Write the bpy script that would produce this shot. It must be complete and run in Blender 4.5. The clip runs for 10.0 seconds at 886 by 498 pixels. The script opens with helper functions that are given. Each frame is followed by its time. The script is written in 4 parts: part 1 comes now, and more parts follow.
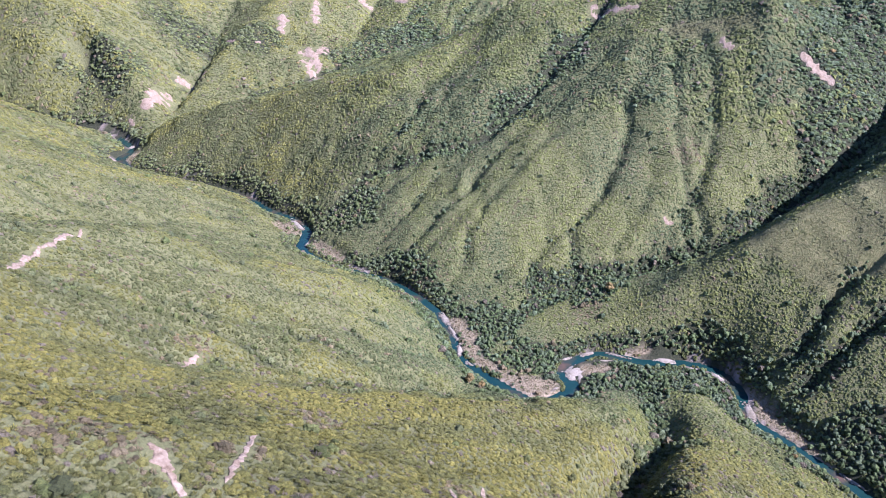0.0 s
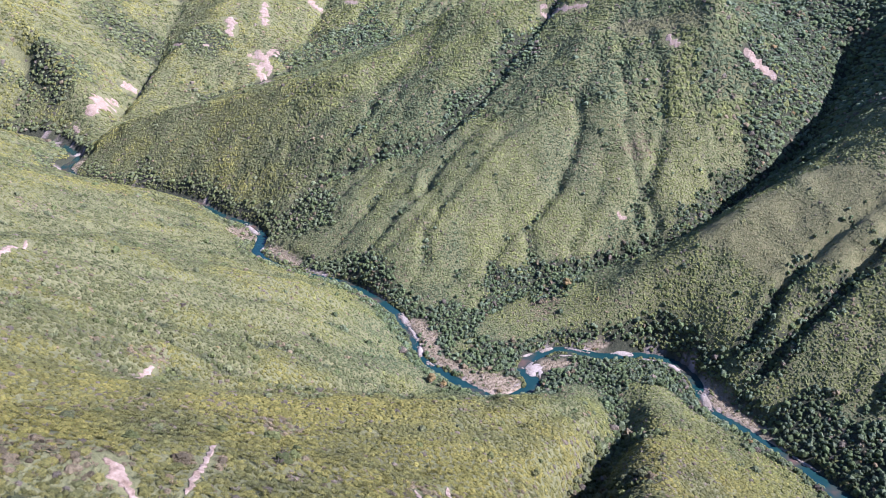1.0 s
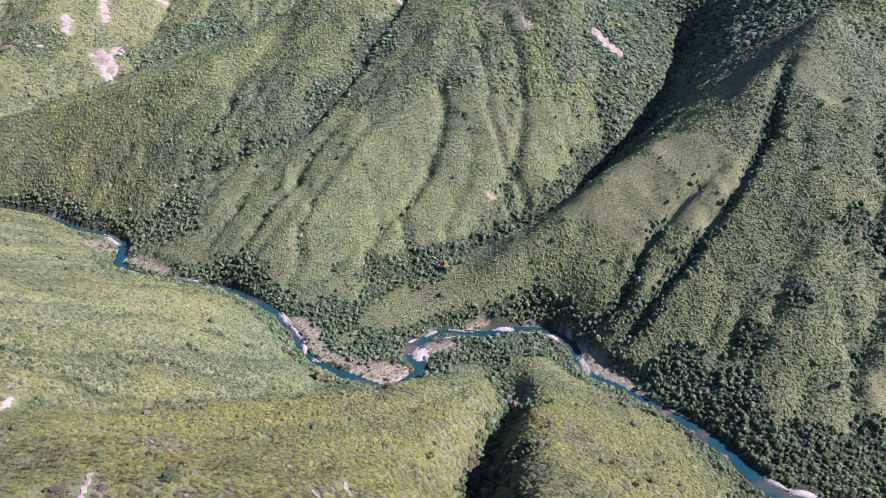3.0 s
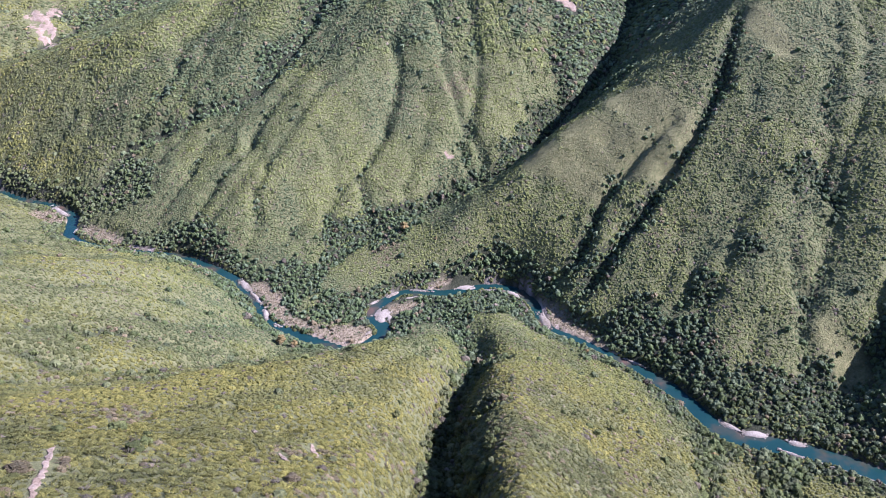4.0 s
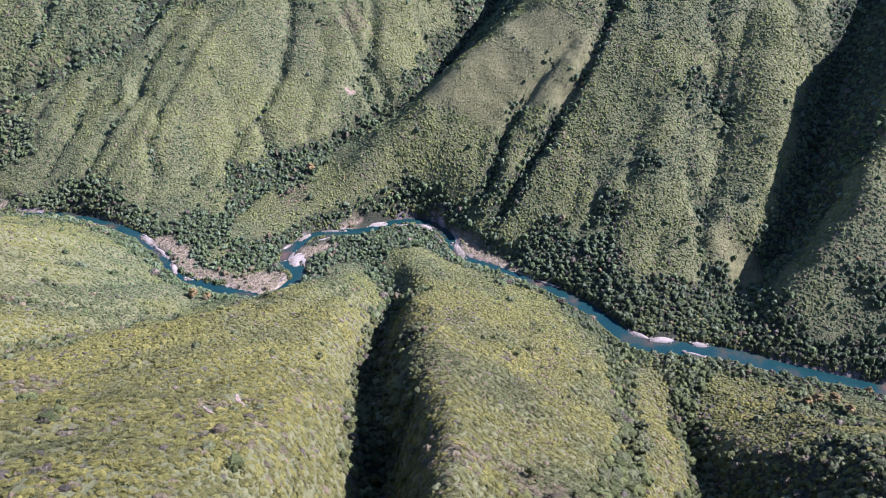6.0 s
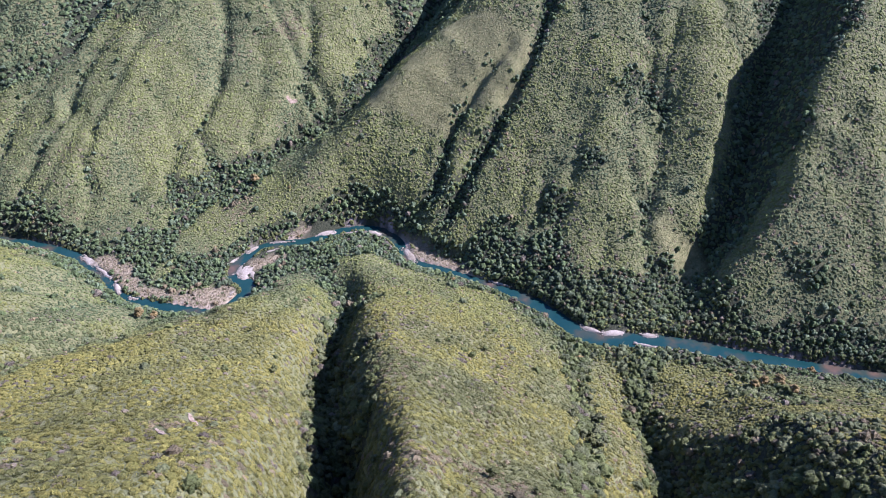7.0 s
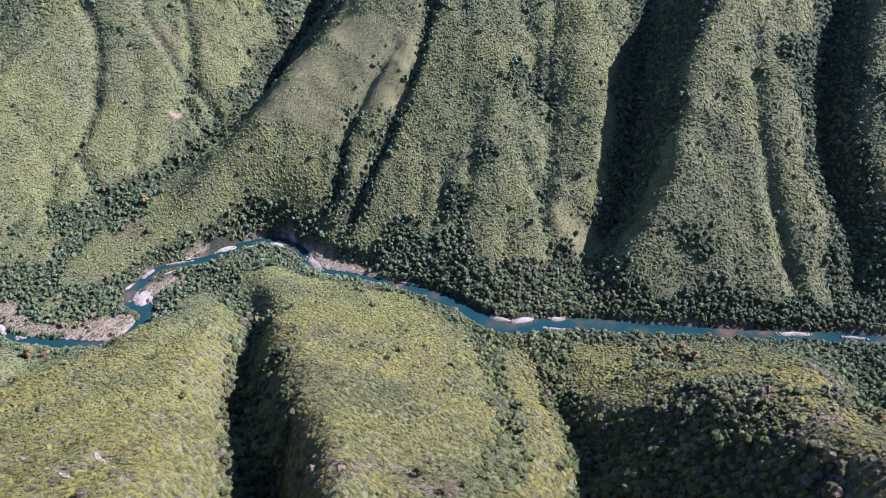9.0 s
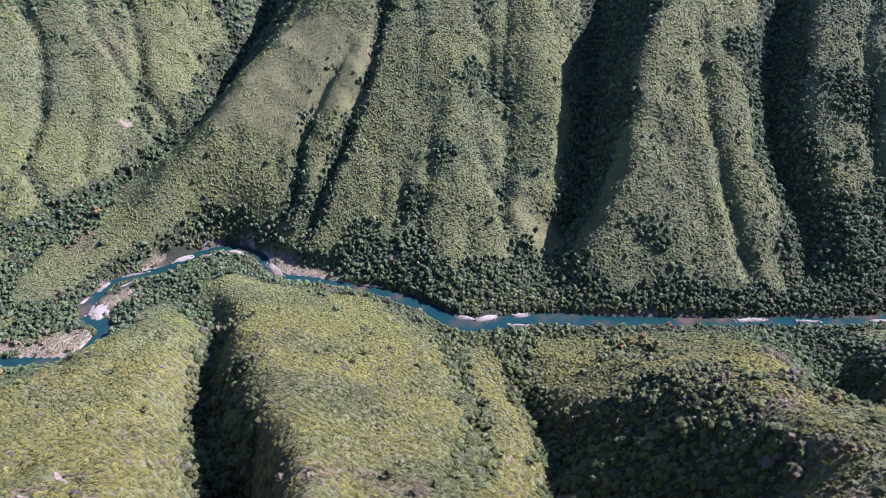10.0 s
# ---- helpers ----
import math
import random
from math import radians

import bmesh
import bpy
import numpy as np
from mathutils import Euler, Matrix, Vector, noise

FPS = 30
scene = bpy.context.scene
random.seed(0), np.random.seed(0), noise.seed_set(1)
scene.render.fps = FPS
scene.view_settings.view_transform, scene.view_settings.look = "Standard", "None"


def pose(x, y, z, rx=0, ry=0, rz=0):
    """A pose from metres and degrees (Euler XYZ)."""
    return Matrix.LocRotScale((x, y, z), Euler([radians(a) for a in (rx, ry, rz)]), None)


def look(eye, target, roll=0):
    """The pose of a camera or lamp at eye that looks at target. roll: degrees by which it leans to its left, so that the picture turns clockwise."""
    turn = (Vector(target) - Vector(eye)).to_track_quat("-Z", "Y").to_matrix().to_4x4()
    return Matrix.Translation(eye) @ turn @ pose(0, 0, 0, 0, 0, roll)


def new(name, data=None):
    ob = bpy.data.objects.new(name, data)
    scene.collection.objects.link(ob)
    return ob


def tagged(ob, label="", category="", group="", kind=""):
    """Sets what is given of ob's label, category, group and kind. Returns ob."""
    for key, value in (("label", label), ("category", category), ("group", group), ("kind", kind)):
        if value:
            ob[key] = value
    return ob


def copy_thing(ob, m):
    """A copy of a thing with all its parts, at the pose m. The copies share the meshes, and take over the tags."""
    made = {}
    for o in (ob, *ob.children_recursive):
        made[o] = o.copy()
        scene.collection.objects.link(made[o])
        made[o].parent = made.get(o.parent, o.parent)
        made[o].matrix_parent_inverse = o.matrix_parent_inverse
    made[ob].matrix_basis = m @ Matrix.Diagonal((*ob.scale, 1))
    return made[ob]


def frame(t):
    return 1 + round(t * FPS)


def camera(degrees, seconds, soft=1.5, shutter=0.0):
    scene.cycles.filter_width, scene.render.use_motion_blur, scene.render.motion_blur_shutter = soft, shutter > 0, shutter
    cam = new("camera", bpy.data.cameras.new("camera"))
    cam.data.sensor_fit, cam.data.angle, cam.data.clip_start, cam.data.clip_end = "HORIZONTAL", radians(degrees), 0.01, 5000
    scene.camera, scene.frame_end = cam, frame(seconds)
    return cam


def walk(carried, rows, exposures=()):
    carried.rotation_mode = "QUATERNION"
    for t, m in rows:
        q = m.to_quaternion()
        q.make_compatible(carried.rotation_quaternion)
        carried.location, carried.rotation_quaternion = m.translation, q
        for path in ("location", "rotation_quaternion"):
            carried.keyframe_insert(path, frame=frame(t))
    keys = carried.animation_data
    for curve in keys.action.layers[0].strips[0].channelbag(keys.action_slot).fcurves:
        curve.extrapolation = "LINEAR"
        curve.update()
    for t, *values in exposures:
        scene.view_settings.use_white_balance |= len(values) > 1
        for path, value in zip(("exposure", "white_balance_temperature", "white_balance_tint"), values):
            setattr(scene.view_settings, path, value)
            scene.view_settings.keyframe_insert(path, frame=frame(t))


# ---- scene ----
cam = camera(63.1, 10.0, 1.0)
PATH = [
    (0.0, pose(0, 0, 450, 63.25, 0, -0.00)),
    (0.5, pose(0, 0, 450, 63.26, 0, -1.38)),
    (1.0, pose(0, 0, 450, 63.28, 0, -3.76)),
    (1.5, pose(0, 0, 450, 63.28, 0, -7.07)),
    (2.0, pose(0, 0, 450, 63.29, 0, -10.09)),
    (2.5, pose(0, 0, 450, 63.18, 0, -12.60)),
    (4.0, pose(0, 0, 450, 59.24, 0, -18.39)),
    (4.5, pose(0, 0, 450, 57.27, 0, -20.20)),
    (5.0, pose(0, 0, 450, 55.42, 0, -22.02)),
    (5.5, pose(0, 0, 450, 54.41, 0, -24.30)),
    (7.0, pose(0, 0, 450, 54.44, 0, -31.57)),
    (7.5, pose(0, 0, 450, 54.45, 0, -33.93)),
    (8.0, pose(0, 0, 450, 54.47, 0, -36.20)),
    (8.5, pose(0, 0, 450, 54.50, 0, -38.48)),
    (9.0, pose(0, 0, 450, 54.50, 0, -40.79)),
    (9.5, pose(0, 0, 450, 54.52, 0, -43.07)),
    (10.0, pose(0, 0, 450, 54.53, 0, -44.53)),
]
walk(cam, PATH, [(0.0, 1.96, 4770, 49), (10.0, 1.94, 4770, 49)])

SUN_AZIMUTH, SUN_HEIGHT = 111.0, 41.0

world = bpy.data.worlds.new("world")
scene.world = world
world.use_nodes = True
sky = world.node_tree.nodes.new("ShaderNodeTexSky")
sky.sky_type = "NISHITA"
sky.sun_disc = False
sky.sun_elevation, sky.sun_rotation = radians(SUN_HEIGHT), radians(SUN_AZIMUTH)
sky.altitude, sky.dust_density, sky.ozone_density = 800, 0.4, 3.0
back = world.node_tree.nodes["Background"]
back.inputs["Strength"].default_value = 0.068
world.node_tree.links.new(sky.outputs[0], back.inputs[0])

lamp = bpy.data.lights.new("sun", "SUN")
lamp.energy, lamp.angle, lamp.color = 4.8, radians(0.5), (1.0, 0.90, 0.74)
sun = new("sun", lamp)
az, el = radians(SUN_AZIMUTH), radians(SUN_HEIGHT)
to_sun = Vector((math.sin(az) * math.cos(el), math.cos(az) * math.cos(el), math.sin(el)))
sun.matrix_world = look(to_sun * 3000, (0, 0, 0))

# ---- the lie of the land: river, ridges and valleys, in metres ----
RIVER = [
    (-1654, 1598, 7), (-1087, 1497, 7), (-783, 1441, 7), (-682, 1416, 9), (-620, 1351, 11), (-589, 1311, 9), (-590, 1248, 10), (-517, 1184, 6),
    (-415, 1139, 6), (-322, 1082, 8), (-266, 1023, 7.5), (-225, 993, 7), (-196, 946, 8), (-197, 895, 7.5), (-158, 854, 4), (-112, 827, 4),
    (-68, 802, 5.5), (-34, 765, 7.5), (-6, 723, 7), (9, 675, 4.5), (17, 639, 4.5), (38, 607, 6), (63, 580, 7), (89, 561, 5),
    (112, 567, 5), (130, 582, 7.5), (123, 612, 5.5), (143, 632, 5), (171, 642, 5.5), (212, 626, 6.5), (260, 625, 5.5), (287, 609, 6.5),
    (295, 579, 7), (291, 536, 5), (313, 499, 5), (331, 471, 4.5), (344, 445, 7), (354, 421, 9), (363, 390, 9.5), (366, 360, 9.5),
    (376, 342, 9.5), (423, 310, 8.5), (445, 289, 9), (462, 268, 9), (536, 192, 8), (595, 137, 7.5), (640, 92, 7.5), (718, 50, 9),
    (950, 0, 9), (1399, -49, 9), (2099, -73, 9),
]
ridges, valleys = {}, {}
ridges['spur_near'] = [(-205, 168, 330), (-219, 222, 290), (-202, 268, 250), (-164, 289, 226), (-105, 323, 196), (-30, 366, 150), (49, 426, 100), (126, 481, 64), (164, 494, 48)]
valleys['hollow_near'] = [(-247, 287, 270), (-214, 350, 215), (-174, 402, 160), (-83, 465, 95), (-12, 516, 50), (31, 562, 14)]
ridges['spur_second'] = [(-285, 269, 330), (-283, 331, 290), (-294, 427, 235), (-285, 519, 205), (-247, 588, 170), (-193, 615, 125), (-110, 666, 80), (-39, 660, 40), (4, 624, 14)]
valleys['hollow_second'] = [(-457, 526, 240), (-411, 609, 170), (-368, 674, 140), (-317, 813, 80), (-266, 872, 45), (-212, 884, 12)]
ridges['spur_third'] = [(-468, 467, 300), (-455, 565, 260), (-468, 723, 190), (-449, 793, 160), (-428, 881, 120), (-379, 998, 60), (-323, 1050, 16)]
valleys['hollow_third'] = [(-727, 833, 200), (-667, 1045, 110), (-630, 1139, 60), (-603, 1209, 15)]
ridges['spur_fourth'] = [(-499, 517, 330), (-659, 847, 230), (-734, 1173, 120), (-717, 1303, 62), (-683, 1374, 18)]
ridges['bank_top'] = [(-364, 210, 370), (-107, 186, 286), (-21, 149, 270), (8, 118, 258)]
ridges['bank_right'] = [(56, 77, 268), (82, 57, 258), (116, 31, 255), (188, -68, 280)]
valleys['gully_head'] = [(3, 95, 215), (27, 130, 190), (49, 166, 162), (67, 206, 138), (81, 243, 118)]
ridges['ridge_centre'] = [(52, 117, 262), (66, 145, 240), (87, 187, 208), (123, 262, 158), (169, 367, 95), (214, 465, 44), (250, 566, 10)]
valleys['gully_centre'] = [(87, 247, 118), (107, 334, 78), (145, 409, 48), (186, 475, 22), (199, 536, 8), (193, 588, 4)]
ridges['rim_left'] = [(9, 178, 240), (31, 240, 188), (63, 312, 138), (105, 385, 94), (153, 465, 50), (164, 521, 26), (144, 554, 12)]
ridges['flank_centre'] = [(84, 127, 215), (122, 169, 170), (171, 222, 125), (236, 295, 72), (293, 387, 28), (328, 446, 6)]
valleys['gully_small'] = [(175, 162, 122), (240, 209, 78), (282, 255, 50), (310, 296, 28), (341, 335, 8)]
ridges['rib_small'] = [(213, 154, 98), (269, 194, 68), (306, 237, 46), (345, 291, 18)]
valleys['gully_right'] = [(238, 51, 105), (240, 101, 88), (251, 151, 70), (287, 175, 54), (326, 230, 30), (350, 267, 18), (384, 303, 4)]
ridges['ridge_right'] = [(210, -9, 228), (244, 9, 205), (296, 41, 172), (348, 70, 140), (408, 95, 104), (484, 134, 50)]
ridges['ridge_right_b'] = [(339, 66, 145), (336, 93, 132), (341, 130, 112), (324, 159, 96), (324, 188, 72), (363, 251, 26)]
valleys['shelf_right'] = [(434, 120, 72), (436, 171, 40), (423, 213, 22), (412, 251, 10)]
valleys['gully_far_right'] = [(346, -38, 110), (391, -6, 84), (433, 27, 60), (502, 71, 26), (535, 99, 14), (567, 123, 4)]
# Unseen ridge, added to throw shade into the gully on its left.
ridges['shade_ridge_right'] = [(227, -46, 245), (276, -28, 215), (346, -7, 172), (444, 20, 112), (546, 56, 50), (607, 79, 14)]
valleys['gully_off'] = [(325, -57, 150), (400, -14, 90), (497, 52, 30), (591, 104, 6)]
ridges['ridge_off'] = [(445, -180, 230), (602, -150, 170), (797, -70, 90), (900, 0, 30)]
valleys['tributary'] = [(674, 1041, 225), (586, 936, 195), (554, 907, 165), (502, 872, 132), (420, 822, 95), (335, 773, 62), (264, 766, 38), (172, 753, 22), (84, 697, 8), (37, 647, 1)]
valleys['tributary_head'] = valleys['tributary'][:5]
ridges['field_ridge'] = [(682, 750, 320), (606, 717, 261), (543, 704, 218), (450, 712, 172), (385, 707, 138), (324, 691, 104), (265, 687, 70), (205, 678, 34), (146, 659, 10)]
valleys['gully_a'] = [(602, 714, 236), (552, 660, 190), (494, 623, 144), (429, 589, 95), (380, 568, 60), (346, 551, 35)]
ridges['rib_ab'] = [(514, 643, 187), (455, 618, 138), (407, 600, 100), (372, 579, 69), (344, 561, 43)]
valleys['gully_b'] = [(489, 651, 155), (412, 632, 98), (375, 605, 69), (343, 577, 41)]
ridges['rib_field'] = [(383, 631, 97), (344, 615, 56)]
ridges['ridge_c'] = [(634, 629, 264), (585, 590, 218), (537, 532, 167), (497, 492, 127), (452, 471, 86), (422, 424, 52), (400, 394, 30)]
valleys['hollow_c'] = [(526, 565, 161), (469, 519, 108), (417, 494, 63), (383, 466, 30)]
valleys['hollow_d'] = [(600, 542, 200), (565, 470, 145), (522, 433, 107), (473, 419, 79), (428, 399, 48)]
ridges['ridge_d'] = [(688, 539, 258), (630, 494, 204), (598, 432, 153), (569, 394, 117), (521, 378, 83), (479, 363, 54), (447, 348, 30)]
valleys['valley_dark'] = [(866, 567, 240), (787, 513, 194), (710, 464, 147), (654, 429, 111), (607, 391, 78), (545, 362, 45), (500, 355, 28), (459, 342, 14)]
ridges['ridge_e'] = [(783, 431, 266), (736, 405, 225), (691, 388, 190), (636, 361, 144), (599, 341, 112), (561, 324, 82), (522, 312, 52), (487, 296, 24)]
valleys['hollow_e'] = [(747, 358, 184), (688, 302, 128), (645, 246, 80), (617, 211, 49), (599, 178, 21)]
ridges['rib_e'] = [(705, 348, 172), (645, 319, 124), (614, 272, 82), (599, 226, 50), (578, 196, 22)]
ridges['ridge_f'] = [(821, 351, 243), (754, 324, 191), (702, 270, 134), (673, 221, 92), (656, 181, 58), (632, 156, 29)]
valleys['valley_f'] = [(921, 347, 227), (835, 310, 175), (764, 268, 128), (721, 226, 91), (683, 177, 54), (646, 149, 25)]
ridges['ridge_g'] = [(898, 298, 269), (836, 276, 219), (776, 248, 168), (731, 208, 120), (708, 158, 78), (683, 121, 41)]
valleys['hollow_g'] = [(902, 245, 212), (821, 202, 150), (759, 152, 93), (706, 102, 39)]
ridges['ridge_h'] = [(980, 208, 265), (888, 178, 194), (818, 133, 129), (775, 73, 54)]
ridges['hill_crest'] = [(457, 1031, 318), (399, 1158, 322), (302, 1172, 300), (199, 1237, 296), (106, 1221, 278), (15, 1213, 226), (-85, 1155, 182), (-174, 1209, 160), (-301, 1248, 121), (-472, 1299, 76), (-592, 1351, 16)]
ridges['spur_a'] = [(284, 1085, 272), (226, 989, 205), (140, 927, 160), (55, 856, 108), (-17, 806, 60), (-75, 811, 18)]
valleys['wood_gully'] = [(263, 1197, 258), (198, 1132, 205), (131, 1052, 160), (54, 1002, 118), (-20, 1001, 90), (-104, 1004, 58), (-161, 973, 30), (-189, 956, 4)]
ridges['spur_b'] = [(191, 1172, 262), (100, 1112, 205), (38, 1049, 165), (-70, 1024, 108), (-156, 1019, 70), (-227, 1016, 30)]
valleys['hollow_b'] = [(71, 1217, 205), (-22, 1141, 140), (-121, 1126, 112), (-201, 1090, 72), (-271, 1063, 30), (-299, 1075, 6)]
ridges['spur_c'] = [(-4, 1173, 196), (-132, 1149, 138), (-222, 1123, 94), (-339, 1126, 40), (-417, 1153, 8)]
ridges['spur_e'] = [(281, 979, 275), (315, 958, 205), (283, 862, 136), (227, 784, 86), (148, 728, 40), (93, 690, 10)]
valleys['gully_h'] = [(252, 948, 200), (241, 927, 160), (207, 865, 112), (122, 805, 76), (52, 763, 36), (4, 748, 5)]
ridges['spur_f'] = [(446, 1073, 305), (390, 972, 232), (394, 894, 178), (382, 846, 142), (328, 804, 92)]
valleys['gully_i'] = [(366, 1052, 262), (368, 956, 198), (334, 865, 135), (283, 812, 88), (235, 770, 55)]
ridges['spur_g'] = [(518, 1054, 300), (536, 981, 245), (506, 902, 205), (461, 842, 158), (429, 832, 125)]
valleys['side_valley'] = [(-551, 1330, 4), (-392, 1572, 40), (-122, 1746, 90), (190, 1810, 150), (435, 1747, 200)]
ridges['far_a'] = [(-1022, 1287, 330), (-1107, 1659, 190), (-865, 1566, 170), (-772, 1570, 110), (-706, 1466, 40), (-673, 1426, 10)]
ridges['far_b'] = [(-181, 2594, 520), (-313, 2228, 330), (-416, 1956, 200), (-515, 1683, 100), (-559, 1456, 20)]
ridges['far_c'] = [(469, 2659, 560), (209, 2391, 400), (0, 2150, 270), (-102, 1947, 170), (-159, 1813, 110)]
ridges['far_d'] = [(-1478, 1762, 420), (-1030, 1714, 300), (-789, 1618, 200), (-633, 1491, 90), (-569, 1409, 25)]
valleys['far_hollow'] = [(-520, 2445, 330), (-556, 2077, 190), (-556, 1712, 70), (-573, 1494, 12)]
valleys['far_hollow_b'] = [(-44, 2500, 380), (-150, 2145, 210), (-225, 1836, 90)]
ridges['back_right'] = [(441, 1538, 330), (610, 1370, 340), (747, 1243, 345), (836, 996, 350), (906, 708, 350), (989, 482, 340), (1116, 278, 330)]
ridges['edge'] = [(-1449, 388, 520), (-1819, 1050, 520), (-2081, 1874, 520), (-1226, 2628, 560), (0, 2900, 620), (855, 2349, 520), (1414, 1685, 480), (1732, 1000, 460), (1858, 395, 420)]
ridges['edge_back'] = [(-1256, 336, 520), (-598, 52, 500), (-470, -171, 480), (-225, -390, 470), (0, -450, 460), (250, -433, 440), (536, -450, 380), (906, -423, 330), (1449, -388, 320)]
# bare slides of pale earth: two ends and half the width
SLIDES = [
    ((-321, 1747), (-303, 1691), 23),
    ((-294, 1752), (-289, 1772), 13.5),
    ((-303, 1691), (-259, 1449), 14.9),
    ((-328, 1958), (-321, 1874), 9.5),
    ((-401, 1862), (-389, 1814), 13.5),
    ((-593, 1600), (-541, 1626), 10.8),
    ((-600, 1443), (-593, 1527), 13.5),
    ((-522, 1786), (-496, 1741), 5.4),
    ((-443, 1748), (-436, 1756), 4.1),
    ((-217, 2023), (-194, 2005), 10.8),
    ((-125, 2002), (-100, 1976), 8.1),
    ((-635, 1423), (-621, 1404), 4.1),
    ((237, 1191), (268, 1161), 6),
    ((268, 1161), (296, 1149), 3.5),
    ((389, 1030), (396, 1015), 5),
    ((487, 988), (517, 961), 6),
    ((-98, 187), (-91, 179), 2.6),
    ((-91, 179), (-83, 170), 1.5),
    ((-273, 399), (-286, 457), 2.2),
    ((-285, 459), (-287, 518), 2.2),
    ((-175, 397), (-172, 417), 2),
    ((275, 817), (284, 814), 2.5),
    ((20, 272), (20, 253), 1.5),
    ((4, 253), (6, 236), 1.2),
    ((-72, 179), (-79, 237), 1.2),
]
# grass fields: two ends and half the width
FIELDS = [
    ((346, 702), (394, 638), 17),
    ((398, 690), (452, 625), 22),
    ((460, 706), (490, 649), 22),
    ((499, 389), (508, 364), 16),
    ((333, 1081), (427, 1035), 10),
    ((617, 696), (625, 654), 16),
]
# pale reeds and low scrub on the river flats
FLATS = [
    ((71, 586), (102, 573), 15),
    ((75, 597), (106, 588), 9),
    ((40, 626), (81, 595), 6),
    ((14, 702), (29, 674), 9),
    ((28, 663), (33, 639), 7),
    ((33, 639), (70, 597), 4),
    ((300, 574), (311, 542), 4),
    ((303, 540), (327, 498), 9),
    ((152, 612), (174, 615), 9),
    ((194, 636), (219, 642), 4),
    ((-241, 972), (-212, 940), 13),
    ((-578, 1245), (-571, 1275), 18),
    ((-176, 901), (-139, 858), 8),
    ((329, 485), (333, 464), 5),
]
# gravel bars in the river
BARS = [
    ((219, 638), (245, 626), 6.5),
    ((128, 601), (147, 617), 13),
    ((141, 609), (140, 590), 5),
    ((-2, 724), (7, 699), 6),
    ((6, 697), (17, 667), 3.5),
    ((18, 659), (18, 637), 4),
    ((24, 628), (31, 620), 2),
    ((160, 628), (179, 628), 3.5),
    ((251, 616), (269, 612), 2.2),
    ((276, 608), (285, 594), 4.5),
    ((284, 579), (282, 565), 2),
    ((296, 560), (291, 530), 5.5),
    ((148, 639), (162, 644), 3.5),
    ((175, 644), (198, 633), 1.6),
    ((123, 629), (139, 636), 1.8),
    ((-52, 778), (-38, 758), 3),
    ((-122, 841), (-96, 824), 1.8),
    ((-65, 813), (-52, 804), 2),
    ((108, 576), (116, 585), 3.5),
    ((97, 562), (104, 563), 2.5),
    ((374, 364), (385, 345), 4),
    ((383, 346), (403, 336), 5),
    ((413, 325), (425, 316), 4),
    ((557, 174), (580, 154), 3.5),
    ((400, 320), (413, 306), 2),
    ((419, 301), (468, 246), 1.6),
    ((599, 133), (612, 117), 3),
    ((340, 463), (354, 444), 2),
    ((647, 84), (662, 71), 3),
    ((-601, 1319), (-594, 1336), 6),
    ((-229, 992), (-204, 952), 5),
    ((-192, 902), (-186, 914), 4),
    ((-184, 876), (-177, 869), 3),
]
# thick woods: place and radius
WOODS = [
    (178, 594, 24),
    (229, 595, 26),
    (264, 568, 20),
    (201, 451, 16),
    (384, 394, 28),
    (381, 439, 28),
    (430, 362, 24),
    (464, 304, 22),
    (418, 195, 20),
    (303, 144, 30),
    (305, 92, 30),
    (274, 106, 30),
    (280, 58, 25),
    (508, 59, 30),
    (652, 124, 24),
    (90, 638, 22),
    (53, 700, 26),
    (-47, 802, 30),
    (-124, 941, 34),
    (177, 741, 34),
    (367, 794, 30),
    (427, 819, 36),
    (521, 889, 50),
    (592, 993, 70),
    (186, 1107, 34),
    (96, 1040, 30),
    (684, 440, 26),
    (611, 388, 22),
    (793, 281, 34),
    (720, 224, 30),
    (675, 157, 34),
    (709, 130, 30),
    (777, 313, 24),
    (803, 212, 20),
    (493, 830, 40),
    (382, 791, 24),
    (-87, 1794, 90),
    (-180, 1745, 70),
    (-452, 1778, 60),
    (-694, 1537, 60),
    (-622, 1798, 60),
    (121, 746, 26),
    (369, 494, 20),
    (435, 329, 20),
    (120, 282, 12),
    (102, 258, 12),
    (155, 343, 12),
    (136, 350, 14),
    (107, 298, 14),
    (85, 266, 12),
    (658, 1047, 60),
    (690, 952, 60),
    (723, 882, 60),
    (629, 916, 45),
    (580, 950, 40),
    (635, 1082, 80),
    (528, 938, 50),
    (484, 490, 10),
    (435, 482, 14),
    (386, 435, 24),
    (468, 305, 30),
    (727, 463, 22),
    (661, 415, 22),
    (622, 386, 20),
    (582, 365, 16),
    (690, 410, 24),
    (740, 425, 26),
    (785, 450, 28),
    (640, 380, 20),
    (310, 180, 24),
    (360, 130, 26),
    (420, 185, 22),
    (450, 100, 24),
    (380, 60, 30),
    (505, 120, 22),
    (545, 80, 30),
    (300, 110, 28),
    (330, 240, 18),
]
